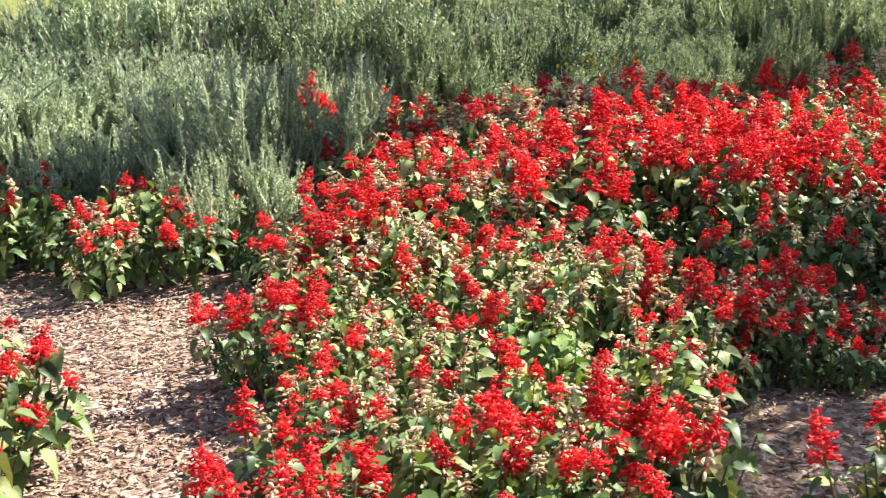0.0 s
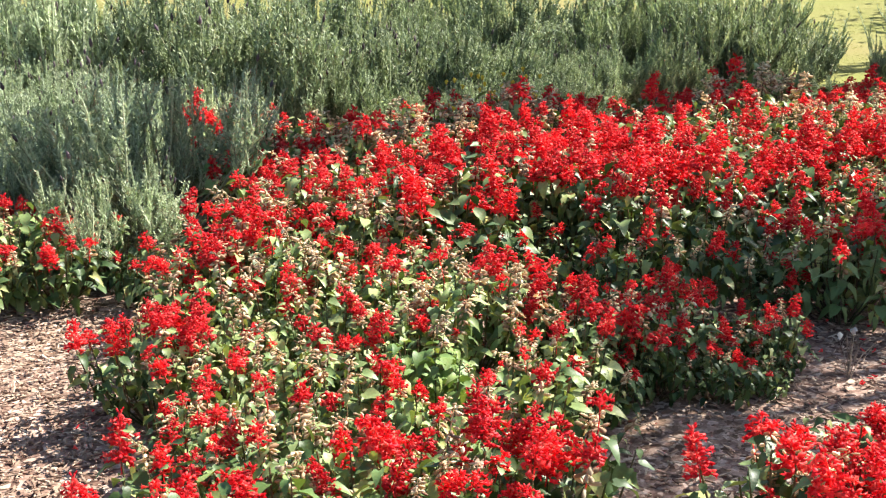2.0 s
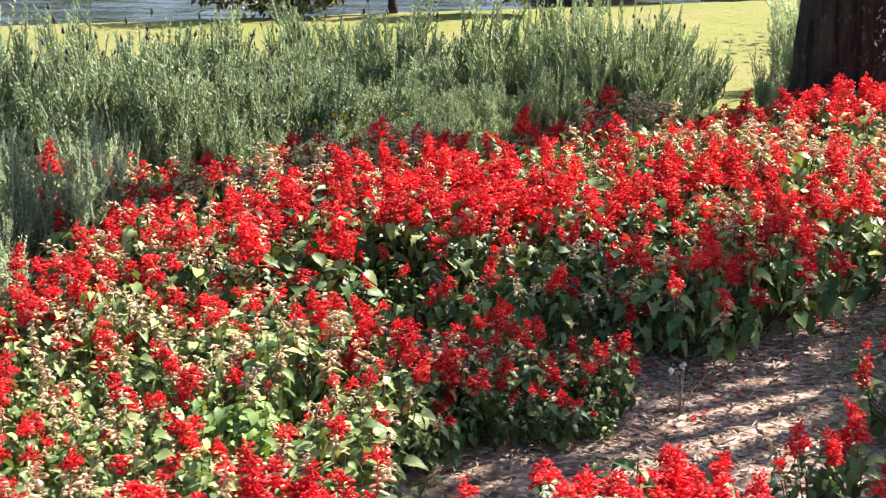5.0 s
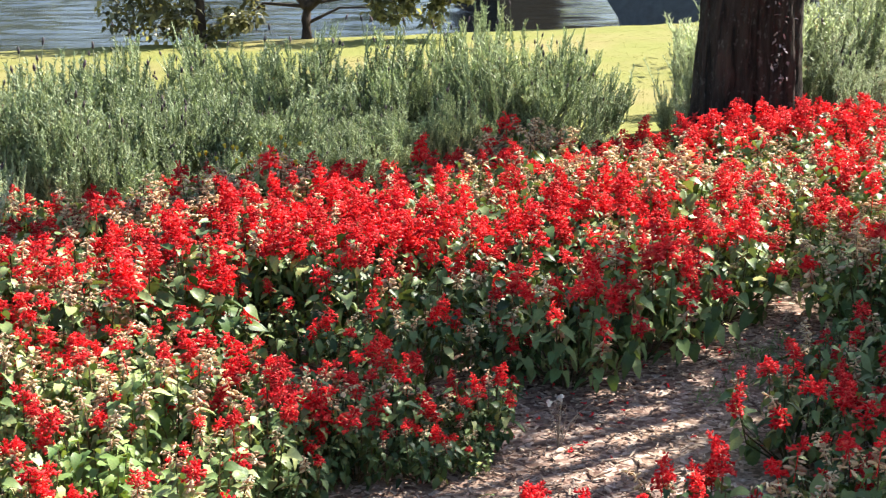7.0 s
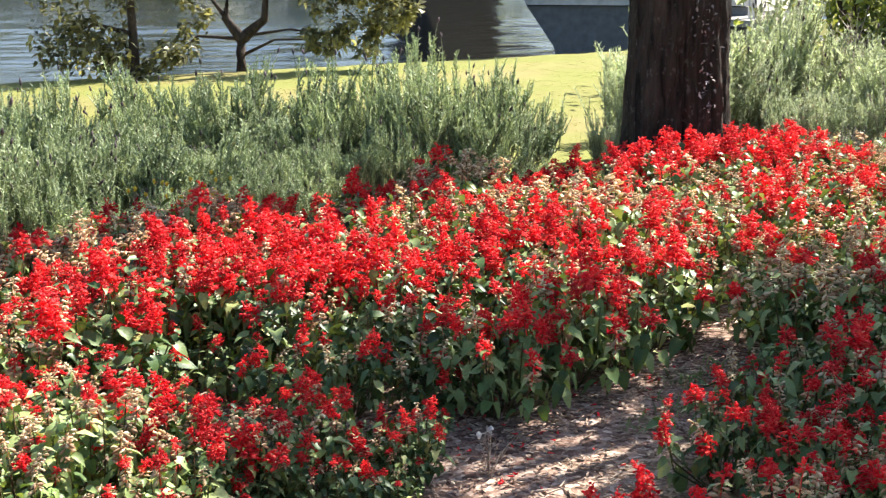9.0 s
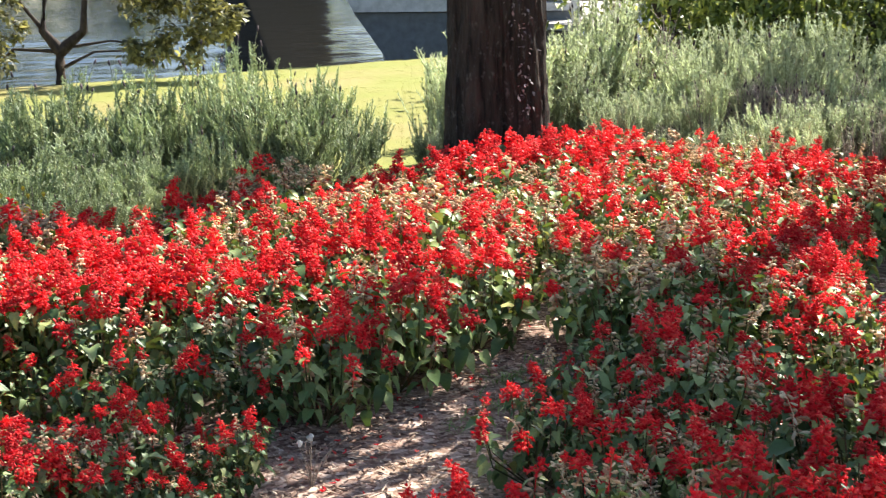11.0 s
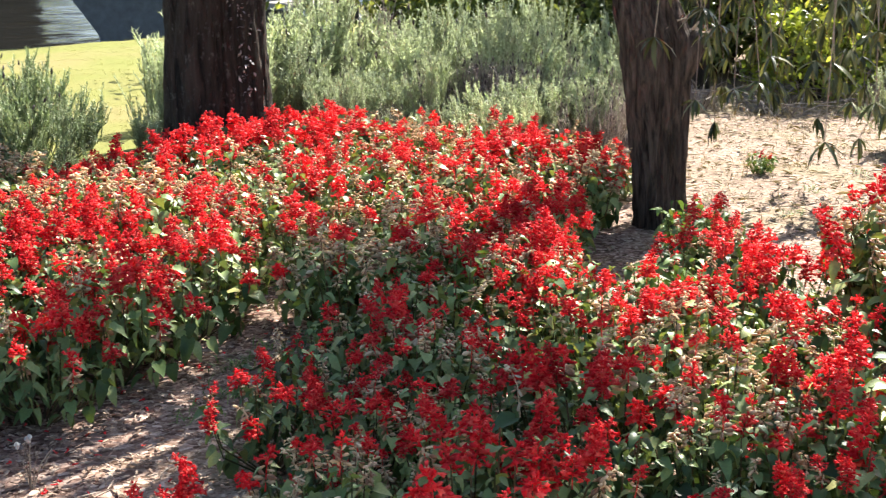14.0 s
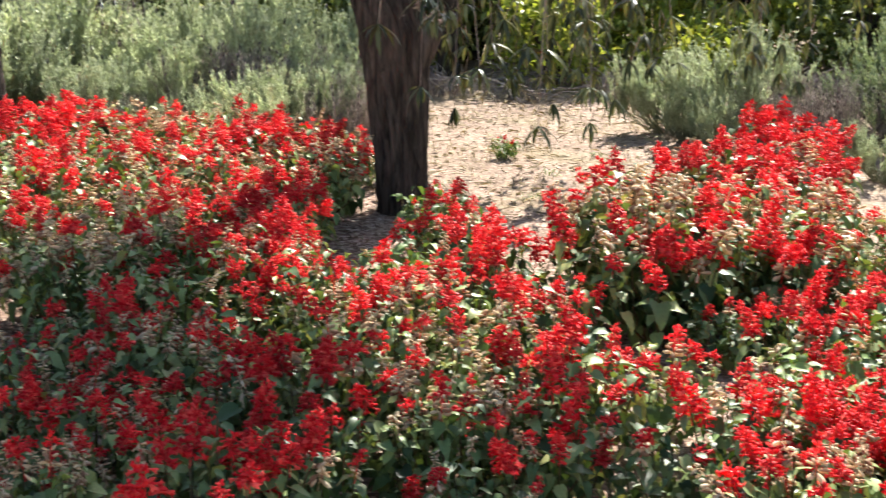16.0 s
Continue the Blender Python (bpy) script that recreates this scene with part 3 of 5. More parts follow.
plant_bed([(-1.01, 4.54), (-0.49, 4.61), (0.74, 4.73), (1.27, 4.29), (1.52, 4.47), (1.54, 5.43), (1.40, 6.49), (1.02, 6.67), (-0.05, 6.14), (-0.74, 5.52)], 0.19, 1.06, {"spent": 4, "mixed": 6, "bright": 2, "leafy": 1})
plant_bed([(1.56, 4.95), (2.61, 5.09), (3.08, 5.29), (3.27, 5.90), (2.71, 6.94), (2.27, 7.28), (1.80, 7.07), (1.39, 6.81)], 0.19, 1.16, {"mixed": 7, "spent": 2, "bright": 1, "lime": 1})
plant_bed([(1.60, 3.92), (2.54, 3.96), (2.52, 4.44), (2.29, 5.06), (1.72, 4.96)], 0.19, 0.95, {"mixed": 3, "spent": 1, "leafy": 4})
plant_bed([(1.29, 1.88), (1.69, 1.72), (2.36, 1.76), (2.40, 1.98), (3.06, 2.31), (3.04, 2.94), (3.13, 3.47), (2.65, 3.81), (1.56, 3.86), (1.40, 3.50), (1.33, 3.15), (1.24, 2.90)], 0.18, 1.0, {"leafy": 5, "mixed": 5, "bright": 3})
plant_bed([(0.36, 1.50), (0.38, 1.80), (0.44, 1.98), (0.60, 1.98), (0.66, 1.55)], 0.12, 0.96, {"bright": 1})
plant_bed([(2.52, 1.29), (2.61, 1.81), (2.92, 1.94), (3.34, 1.96), (3.56, 1.34)], 0.16, 0.98, {"bright": 3, "lime": 2, "mixed": 2})
plant_bed([(3.41, 3.12), (3.87, 3.68), (4.45, 4.15), (5.36, 4.65), (5.42, 4.44), (4.62, 3.68), (3.89, 3.05), (3.52, 2.76)], 0.18, 1.22, {"bright": 2, "mixed": 4, "leafy": 2})
plant_bed([(3.38, 2.17), (3.85, 2.52), (4.21, 2.80), (4.91, 2.90), (4.83, 1.94), (3.77, 1.67)], 0.19, 0.98, {"bright": 2, "mixed": 3, "lime": 2})
plant_bed([(3.30, 2.60), (3.75, 2.62), (4.40, 3.15), (5.30, 4.20), (5.44, 4.42), (4.62, 3.66), (3.89, 3.03), (3.50, 2.74)], 0.18, 1.05, {"leafy": 3, "bright": 1})
plant_bed([(0.04, 3.16), (0.12, 2.86), (0.34, 2.76), (0.48, 2.98), (0.42, 3.22)], 0.13, 0.56, {"bright": 1})
plant_bed([(1.87, 6.53), (2.39, 6.69), (2.43, 7.13), (2.06, 7.26)], 0.18, 1.2, {"bright": 3, "mixed": 1})
plant_bed([(2.54, 3.98), (2.82, 4.16), (2.92, 4.60), (2.98, 5.02), (3.32, 5.40), (3.44, 5.70), (3.80, 6.10), (3.62, 6.62), (3.00, 6.90), (3.27, 5.90), (3.08, 5.29), (2.61, 5.09), (2.52, 4.44)], 0.18, 0.95, {"mixed": 4, "leafy": 2, "bright": 3, "spent": 1})
plant_bed([(-1.32, 3.52), (-1.52, 4.00), (-1.74, 4.48), (-1.78, 4.86), (-1.35, 4.80), (-1.05, 4.54), (-1.32, 4.43)], 0.17, 1.04, {"mixed": 2, "leafy": 1, "bright": 3})
for style, x, y, size in [("mixed", -0.04, 2.85, 0.78), ("leafy", 0.12, 2.92, 0.66), ("bright", 0.10, 3.12, 0.66), ("leafy", 0.28, 3.06, 0.6), ("leafy", 0.24, 2.74, 0.6), ("leafy", 0.38, 2.90, 0.56), ("leafy", -0.06, 2.58, 0.72), ("bright", 0.06, 2.72, 0.62), ("mixed", -1.36, 2.92, 0.85), ("mixed", -1.42, 3.12, 0.9), ("bright", -1.34, 3.22, 0.95), ("bright", 0.94, 2.18, 0.8), ("lime", 3.46, 4.66, 0.85), ("lime", 3.40, 4.36, 0.8), ("bright", 3.30, 4.28, 0.8), ("bright", 3.22, 4.05, 0.85),
                          ("bright", -2.08, 4.74, 1.05), ("mixed", -1.20, 5.12, 1.0), ("lime", 4.77, 6.35, 0.4), ("lime", -0.39, 1.50, 0.85), ("leafy", -0.66, 3.45, 1.0), ("spent", -1.0, 4.78, 1.0), ("spent", -0.8, 5.02, 1.0), ("spent", -0.62, 5.25, 0.95), ("spent", -1.15, 4.62, 0.95)]:
    plant_salvia(style, x, y, size, rng)
for group in STYLES.values():
    for src in group:
        if src.name not in USED:
            for o in [*src.children_recursive, src]:
                bpy.data.objects.remove(o)


def weed(x, y, high, petals, words, seed, count=7):
    """A thin wild plant: bare forking stalks with small buds at their ends."""
    r = random.Random(seed)
    w = new("wild_flower")
    w.location = (x, y, 0)
    stalks, buds = Soup(), []
    for _ in range(count):
        a, q = r.uniform(0, 6.3), r.uniform(0.02, 0.09)
        top = Vector((q * math.cos(a), q * math.sin(a), high * r.uniform(0.7, 1.0)))
        tube(stalks, [(0, 0, -0.01), top * 0.5 + Vector((0, 0, 0.02)), top], [0.002, 0.0015, 0.001], 4)
        for _ in range(2):
            p = top * r.uniform(0.5, 0.8)
            tube(stalks, [p, p + Vector((r.uniform(-0.03, 0.03), r.uniform(-0.03, 0.03), 0.04))], [0.001, 0.0007], 3)
        buds.append(top)
    part("stalk", stalks, DRY, w, kind="stuff")
    for top in buds[:max(2, count - 4)]:
        s = Soup()
        bell(s, frame_along(top, (r.uniform(-0.5, 0.5), r.uniform(-0.5, 0.5), 1)), 0.018, 0.004, 0.008, 6)
        bell(s, frame_along(top + Vector((0, 0, 0.012)), (0, 0, 1)), 0.010, 0.008, 0.003, 6)
        part("bud", s, petals, w)
    tagged(w, words, "wild flower")


def grass_tuft(x, y, seed, count=26):
    r = random.Random(seed)
    t = Soup()
    for _ in range(count):
        sliver(t, pose(r.gauss(0, 0.035), r.gauss(0, 0.035), 0.0, r.uniform(20, 75), 0, r.uniform(0, 360)), r.uniform(0.03, 0.075), r.uniform(0.002, 0.004), 0.4)
    g = new("grass_tuft", t.mesh("grass_tuft", LEAF_LIME))
    g.location = (x, y, land(x, y) + 0.004)
    tagged(g, "small green weed tuft growing in the mulch", "weed", kind="stuff")


WHITE = leafy("white_bud", [(0.0, (0.7, 0.7, 0.66)), (1.0, (0.82, 0.82, 0.78))], 0.6, 0.2, (1, 1, 1))
YELLOW = leafy("yellow_petal", [(0.0, (0.62, 0.42, 0.03)), (1.0, (0.80, 0.66, 0.10))], 0.6, 0.2, (1, 1, 1))
weed(0.61, 2.99, 0.15, WHITE, "dry weed with two white buds on mulch", 71, 6)
for i, (x, y) in enumerate([(-0.72, 5.38), (-0.82, 5.26), (-0.64, 5.48), (-0.92, 5.12)]):
    weed(x, y, 0.50, YELLOW, "thin yellow wildflower among the salvias", 72 + i, 12)


# ---- lavender ----
def needle(soup, m, length, width):
    soup.add([(-width, length * 0.1, 0), (width, length * 0.2, 0), (0, length, -0.1 * length)], [(0, 1, 2)], m)


def lavender(style, seed):
    """A lavender bush 0.6 m high: a sheaf of upright shoots set with narrow grey-green leaves, dark spent heads on some."""
    rng = random.Random(seed)
    bush = new("lavender_bush")
    stems, leaves, heads = Soup(), Soup(), Soup()
    sheaves = [(rng.uniform(0, 6.2832), 0.25 * math.sqrt((i + 0.3) / 11), rng.uniform(0.42, 0.68)) for i in range(11)]
    for ca, cr, tall in sheaves * (11 if style != "dry" else 16):
        cx, cy = cr * math.cos(ca), cr * math.sin(ca)
        high = (tall - 1.6 * cr * cr) * (1.04 - 0.42 * rng.random() ** 1.6)
        foot = Vector((0.35 * cx + rng.gauss(0, 0.02), 0.35 * cy + rng.gauss(0, 0.02), -0.01))
        top = Vector((cx * 1.3 + rng.gauss(0, 0.042), cy * 1.3 + rng.gauss(0, 0.042), high))
        mid = foot.lerp(top, 0.5) + Vector((cx, cy, 0)) * 0.38 + Vector((rng.gauss(0, 0.012), rng.gauss(0, 0.012), 0))
        a = ca
        tube(stems, [foot, mid, top], [0.003, 0.0022, 0.0012], 3)
        if style == "dry":
            for _ in range(5):
                p, w = mid.lerp(top, rng.random()), Vector((rng.uniform(-1, 1), rng.uniform(-1, 1), rng.uniform(0.5, 1.6))).normalized()
                tube(stems, [p, p + w * rng.uniform(0.04, 0.1)], [0.0014, 0.0007], 3)
            if rng.random() < 0.4:
                way = (top - mid).normalized()
                tube(heads, [top, top + way * 0.012, top + way * 0.030], [0.003, 0.0048, 0.0015], 5, True)
            continue
        shoots = [(mid.lerp(top, -0.1), mid.lerp(top, 0.45), top, 24)]
        for _ in range(4):
            p = mid.lerp(top, rng.uniform(-0.2, 0.7))
            q = p + Vector((rng.gauss(0, 0.014) + cx * 0.10, rng.gauss(0, 0.014) + cy * 0.10, rng.uniform(0.06, 0.12)))
            shoots.append((p, p.lerp(q, 0.5) + Vector((rng.gauss(0, 0.006), rng.gauss(0, 0.006), -0.008)), q, 9))
        for p0, p1, p2, pairs in shoots:
            tube(leaves, [p0, p1, p2], [0.0022, 0.0028, 0.0012], 3)
            for k in range(pairs):
                u = 0.08 + 0.92 * (k + rng.random() * 0.5) / pairs
                p = p0.lerp(p1, u * 2) if u < 0.5 else p1.lerp(p2, u * 2 - 1)
                for side in (0, math.pi):
                    b = 1.57 * (k % 2) + side + a + rng.uniform(-0.6, 0.6)
                    m = Matrix.Translation(p) @ Matrix.Rotation(b, 4, "Z") @ Matrix.Rotation(rng.uniform(0.75, 1.3) + 0.12 * u, 4, "X") @ Matrix.Rotation(rng.uniform(-0.9, 0.9), 4, "Y")
                    needle(leaves, m, rng.uniform(0.016, 0.029) * (1.1 - 0.3 * u), rng.uniform(0.0019, 0.0032))
        if rng.random() < (0.05 if style == "pale" else 0.10):
            way = (top - mid).normalized()
            q = top + way * rng.uniform(0.02, 0.09)
            tube(stems, [top, q], [0.0012, 0.001], 3)
            tube(heads, [q, q + way * 0.012, q + way * 0.028], [0.0026, 0.0042, 0.0015], 5, True)
    part("stem", stems, LAV_DRY if style == "dry" else LAV_STEM, bush, kind="stuff")
    if style == "dry":
        part("flower_head", heads, LAV_HEAD, bush, "withered grey-brown flower heads", kind="stuff")
    else:
        part("foliage", leaves, {"pale": LAV_PALE, "sage": LAV_SAGE, "grey": LAV}[style], bush, kind="stuff")
        part("flower_head", heads, LAV_HEAD, bush, "spent dark purple-brown flower heads", kind="stuff")
    words = {"grey": "grey-green lavender bush with upright shoots behind the flowers", "pale": "pale green lavender bush in full sun", "sage": "soft sage-green lavender bush of crowded shoots", "dry": "dried-out brown lavender bush of bare twigs"}[style]
    return tagged(bush, words, "lavender", "lavender hedge")


LAVENDERS = {k: [lavender(k, 300 + 10 * j + i) for i in range(4)] for j, k in enumerate(("grey", "pale", "dry", "sage"))}


def plant_lavender(style, x, y, size, rng, wide=1.0):
    src = rng.choice(LAVENDERS[style])
    m = Matrix.LocRotScale((x, y, 0), Euler((rng.uniform(-0.06, 0.06), rng.uniform(-0.06, 0.06), rng.uniform(0, 6.3))), (wide * size * rng.uniform(0.95, 1.2), wide * size * rng.uniform(0.95, 1.2), size * 0.88))
    if src.name not in USED:
        USED.add(src.name)
        src.matrix_basis = m
    else:
        copy_thing(src, m)


def plant_hedge(style, poly, gap, size):
    rng = random.Random(round(100 * (poly[0][0] + 3 * poly[0][1])))
    for x, y in scattered(poly, gap, rng, 1500):
        sort, scale = style, size
        if style == "pale" and x < 5.5:
            # dry bushes here and there; low along its front, rising to the back
            sort = "dry" if rng.random() < 0.07 + 0.10 * max(0.0, min(1.0, (x - 3.3) / 0.8)) else style
            scale = 1.42 * (0.56 + 0.42 * max(0.0, min(1.0, (y + 0.9 * x - 10.2) / 1.3)))
        if style == "grey" and x < 3:
            scale *= 1 - 0.4 * max(0.0, min(1.0, (x + 0.2) / 0.8))
        plant_lavender(sort, x, y, scale * (rng.uniform(0.74, 1.12) if style != "pale" else rng.uniform(0.64, 1.22)) * (1 + (0.25 if style == "sage" else 0.5) * noise.noise((x * 1.4, y * 1.4, 5.0))), rng)


plant_hedge("sage", [(-4.45, 3.71), (-2.00, 3.50), (-1.66, 3.36), (-1.74, 3.62), (-1.98, 4.12), (-2.22, 4.72), (-1.95, 5.15), (-1.60, 5.60), (-2.25, 5.79), (-3.35, 6.22), (-4.65, 6.09)], 0.33, 1.16)
plant_hedge("grey", [(-1.25, 5.40), (-0.87, 6.05), (-0.28, 6.70), (0.75, 7.10), (1.00, 7.32), (-0.02, 7.62), (-1.49, 7.37), (-2.42, 6.80), (-2.15, 5.90), (-1.39, 5.58)], 0.27, 0.92)
plant_hedge("pale", [(2.24, 8.21), (2.73, 7.82), (3.40, 7.11), (4.04, 7.39), (4.46, 8.32), (4.62, 9.30), (4.19, 10.32), (2.35, 9.66)], 0.40, 1.32)
plant_hedge("pale", [(5.98, 6.20), (6.25, 6.02), (6.60, 6.40), (6.25, 6.68)], 0.26, 1.0)
plant_hedge("grey", [(6.95, 5.19), (7.61, 5.03), (8.06, 5.95), (7.25, 5.88)], 0.34, 1.6)
for style, x, y, size in [("pale", 2.35, 9.0, 1.6), ("pale", 2.75, 9.4, 1.7), ("pale", 2.2, 8.5, 1.2), ("pale", 1.42, 7.82, 0.85), ("dry", 4.06, 7.22, 0.8), ("dry", 4.45, 7.75, 1.2), ("pale", 4.62, 8.30, 1.45), ("dry", 4.30, 8.60, 1.4), ("dry", 2.68, 7.70, 0.62), ("dry", 3.02, 7.46, 0.6), ("dry", 3.46, 7.02, 0.62), ("dry", 3.74, 7.12, 0.55), ("dry", 3.5, 8.1, 1.15), ("dry", 6.66, 5.80, 1.15), ("dry", 6.80, 5.66, 1.25),
                          ("dry", 7.23, 6.83, 0.8), ("pale", 6.30, 4.78, 0.7), ("sage", -2.90, 5.62, 2.0), ("grey", -2.55, 5.70, 2.0), ("grey", -2.25, 5.75, 1.75), ("grey", -1.95, 5.95, 1.6), ("sage", -3.4, 5.9, 2.0), ("sage", -3.05, 6.0, 1.9), ("grey", -1.6, 6.2, 1.5), ("grey", -1.3, 6.5, 1.4), ("grey", -2.3, 6.35, 1.7)]:
    plant_lavender(style, x, y, size, rng)
rng = random.Random(77)
plant_lavender("pale", 1.60, 8.02, 1.3, rng, 0.5)
plant_lavender("pale", 1.66, 8.15, 1.6, rng, 0.55)
# the row of single bushes along the lawn
rng = random.Random(77)
for x, y, size in [(-2.42, 7.60, 1.12), (-2.00, 7.77, 1.25), (-1.62, 7.71, 1.12), (-1.08, 8.00, 1.32), (-0.76, 8.05, 1.42), (-0.30, 8.07, 0.85), (0.0, 8.02, 1.50), (0.34, 7.93, 1.55), (0.62, 7.80, 0.9), (0.85, 7.73, 0.5)]:
    plant_lavender("grey", x, y, size * 1.2, rng)
    plant_lavender("grey", x + rng.uniform(-0.12, 0.12), y - 0.12, size * 0.85, rng)


# ---- ground, lawn, river ----
def land(x, y):
    """Flat bed and lawn, a bank that drops to the river, and a far bank."""
    edge = 16.2 + 0.42 * max(-8.0, min(x, 8.0))
    d = y - edge
    near = -1.9 * min(1.0, max(0.0, d / 2.2)) ** 1.2
    far = 3.4 * min(1.0, max(0.0, (y - 190.0) / 8.0))
    right = 1.9 * min(1.0, max(0.0, (x - 7.5) / 2.5)) if y < 40 else 0.0
    rise = 0.1 * min(1.0, max(0.0, (y - 8.0) / 5.0))
    return min(max(near + right, near), 0.0) + rise + far + 0.012 * noise.noise((x * 1.3, y * 1.3, 0.0))


def ground_sheet():
    lines = lambda fine0, fine1, step, ends: sorted({*[round(fine0 + step * i, 3) for i in range(int((fine1 - fine0) / step) + 1)], *ends})
    xs = lines(-9.0, 11.0, 0.25, [-400, -150, -60, -30, -18, -12, 14, 20, 35, 70, 160, 400])
    ys = lines(-3.0, 20.0, 0.25, [-400, -150, -60, -25, -10, 22, 26, 32, 45, 60, 90, 150, 190, 194, 198, 240, 400])
    s = Soup()
    s.v = [(x, y, land(x, y)) for y in ys for x in xs]
    w = len(xs)
    s.f = [(j * w + i, j * w + i + 1, (j + 1) * w + i + 1, (j + 1) * w + i) for j in range(len(ys) - 1) for i in range(w - 1)]
    return tagged(new("ground", s.mesh("ground", GROUND)), "bark-mulched bed with a sunlit lawn behind it", "ground", kind="structure")


ground_sheet()
def river():
    """Wind ripples that run across the river, finely cut where it is near."""
    xs = sorted({-300, -120, -60, -35, *[-22 + 0.4 * i for i in range(90)], 20, 40, 90, 300})
    ys = sorted({13, *[15 + 0.2 * i for i in range(140)], *[43 + 0.8 * i for i in range(60)], 100, 120, 150, 195})
    s, w = Soup(), len(xs)
    for y in ys:
        k = min(1.0, 0.5 + (y - 15) / 40)
        for x in xs:
            z = 0.05 * noise.noise((x * 0.35 + 0.12 * y, y * 1.1, 1.0)) + 0.028 * noise.noise((x * 0.9, y * 2.4, 4.0)) + 0.02 * noise.noise((x * 1.3, y * 0.8, 7.0))
            s.v.append((x, y, -0.9 + k * z))
    s.f = [(j * w + i, j * w + i + 1, (j + 1) * w + i + 1, (j + 1) * w + i) for j in range(len(ys) - 1) for i in range(w - 1)]
    tagged(new("water", s.mesh("water", WATER)), "rippled grey-brown river in the sun", "river", kind="structure")


river()
for i, (x, y) in enumerate([(1.34, 3.86), (1.42, 3.95), (1.20, 3.52), (1.27, 3.80), (1.12, 3.40), (4.35, 5.30), (5.30, 6.10), (4.75, 5.75)]):
    grass_tuft(x, y, 90 + i)


def chips(poly, count, rng, soup):
    """Flat splinters of bark lying any way on the ground."""
    xs, ys = [p[0] for p in poly], [p[1] for p in poly]
    for _ in range(count):
        x, y = rng.uniform(min(xs), max(xs)), rng.uniform(min(ys), max(ys))
        if not inside(x, y, poly):
            continue
        a, b, h = 0.0035 + 0.018 * rng.random() ** 1.6, rng.uniform(0.0016, 0.0058), rng.uniform(0.001, 0.004)
        if rng.random() < 0.04:
            a, b = a * 2.2, b * 1.8
        m = pose(x, y, rng.uniform(0.003, 0.014), rng.gauss(0, 13), rng.gauss(0, 10), rng.uniform(0, 360))
        j = [rng.uniform(0.7, 1.15) for _ in range(6)]
        ring = [(-a * j[0], -b * 0.5 * j[1]), (-a * 0.3, -b * j[2]), (a * j[3], -b * 0.4), (a * 0.9 * j[4], b * 0.5), (a * 0.1, b * j[5]), (-a * 0.8, b * 0.7)]
        v = [(p, q, 0) for p, q in ring] + [(p * 0.85, q * 0.8, h) for p, q in ring]
        f = [(i, (i + 1) % 6, 6 + (i + 1) % 6, 6 + i) for i in range(6)] + [tuple(range(6, 12))]
        soup.add(v, f, m)


s = Soup()
chips([(-2.38, 1.48), (-1.15, 1.52), (-1.45, 3.19), (-2.49, 3.16)], 9000, rng, s)
chips([(-0.05, 1.87), (1.36, 1.95), (1.32, 3.09), (1.67, 4.80), (1.15, 4.76), (-0.03, 3.44)], 9000, rng, s)
dry = Soup()
chips([(2.60, 2.12), (3.76, 2.09), (5.23, 3.35), (5.86, 4.69), (7.14, 8.59), (5.33, 9.31), (3.44, 5.59), (2.62, 4.66)], 14000, rng, dry)
litter = Soup()
for _ in range(2600):
    x, y = rng.uniform(3.6, 8.0), rng.uniform(4.6, 10.0)
    if not inside(x, y, [(3.5, 4.9), (4.6, 4.7), (6.0, 5.2), (7.6, 8.6), (6.0, 9.6), (4.6, 7.4)]):
        continue
    k = rng.random()
    if k < 0.10:
        w = Vector((rng.gauss(0, 1), rng.gauss(0, 1), rng.uniform(0.0, 0.25))).normalized() * rng.uniform(0.04, 0.20)
        p = Vector((x, y, 0.012))
        tube(litter, [p, p + w * 0.5 + Vector((rng.gauss(0, 0.01), rng.gauss(0, 0.01), 0.004)), p + w], [0.0032, 0.0024, 0.0012], 4)
    elif k < 0.75:
        sliver(litter, pose(x, y, 0.012, rng.gauss(0, 14), rng.gauss(0, 20), rng.uniform(0, 360)), rng.uniform(0.05, 0.11), rng.uniform(0.008, 0.015), 0.15)
    else:
        for _ in range(6):
            sliver(litter, pose(x + rng.gauss(0, 0.02), y + rng.gauss(0, 0.02), 0.0, rng.uniform(25, 80), 0, rng.uniform(0, 360)), rng.uniform(0.04, 0.10), 0.003, 0.4)
petals = Soup()
for x0, y0, x1, y1, count in ((0.25, 2.9, 1.5, 4.6, 170), (-1.5, 2.0, -1.2, 3.0, 16), (2.6, 3.8, 3.2, 4.6, 30)):
    for _ in range(count):
        floret(petals, pose(rng.uniform(x0, x1), rng.uniform(y0, y1), 0.014, 90 + rng.gauss(0, 20), rng.uniform(0, 360), rng.uniform(0, 360)), rng.uniform(0.014, 0.024), 0.005)
tagged(new("fallen_petals", petals.mesh("fallen_petals", RED)), "fallen red petals scattered over the mulch", "petals", kind="stuff")
tagged(new("leaf_litter", litter.mesh("leaf_litter", STRAW)), "fallen leaves, twigs and dry grass on the clearing", "leaf litter", kind="stuff")
tagged(new("dry_bark_chips", dry.mesh("dry_bark_chips", CHIP_TAN, False)), "dusty tan bark chips and sticks on the clearing", "mulch", kind="stuff")
tagged(new("bark_chips", s.mesh("bark_chips", CHIP, False)), "sun-bleached bark chips scattered over the bed", "mulch", kind="stuff")


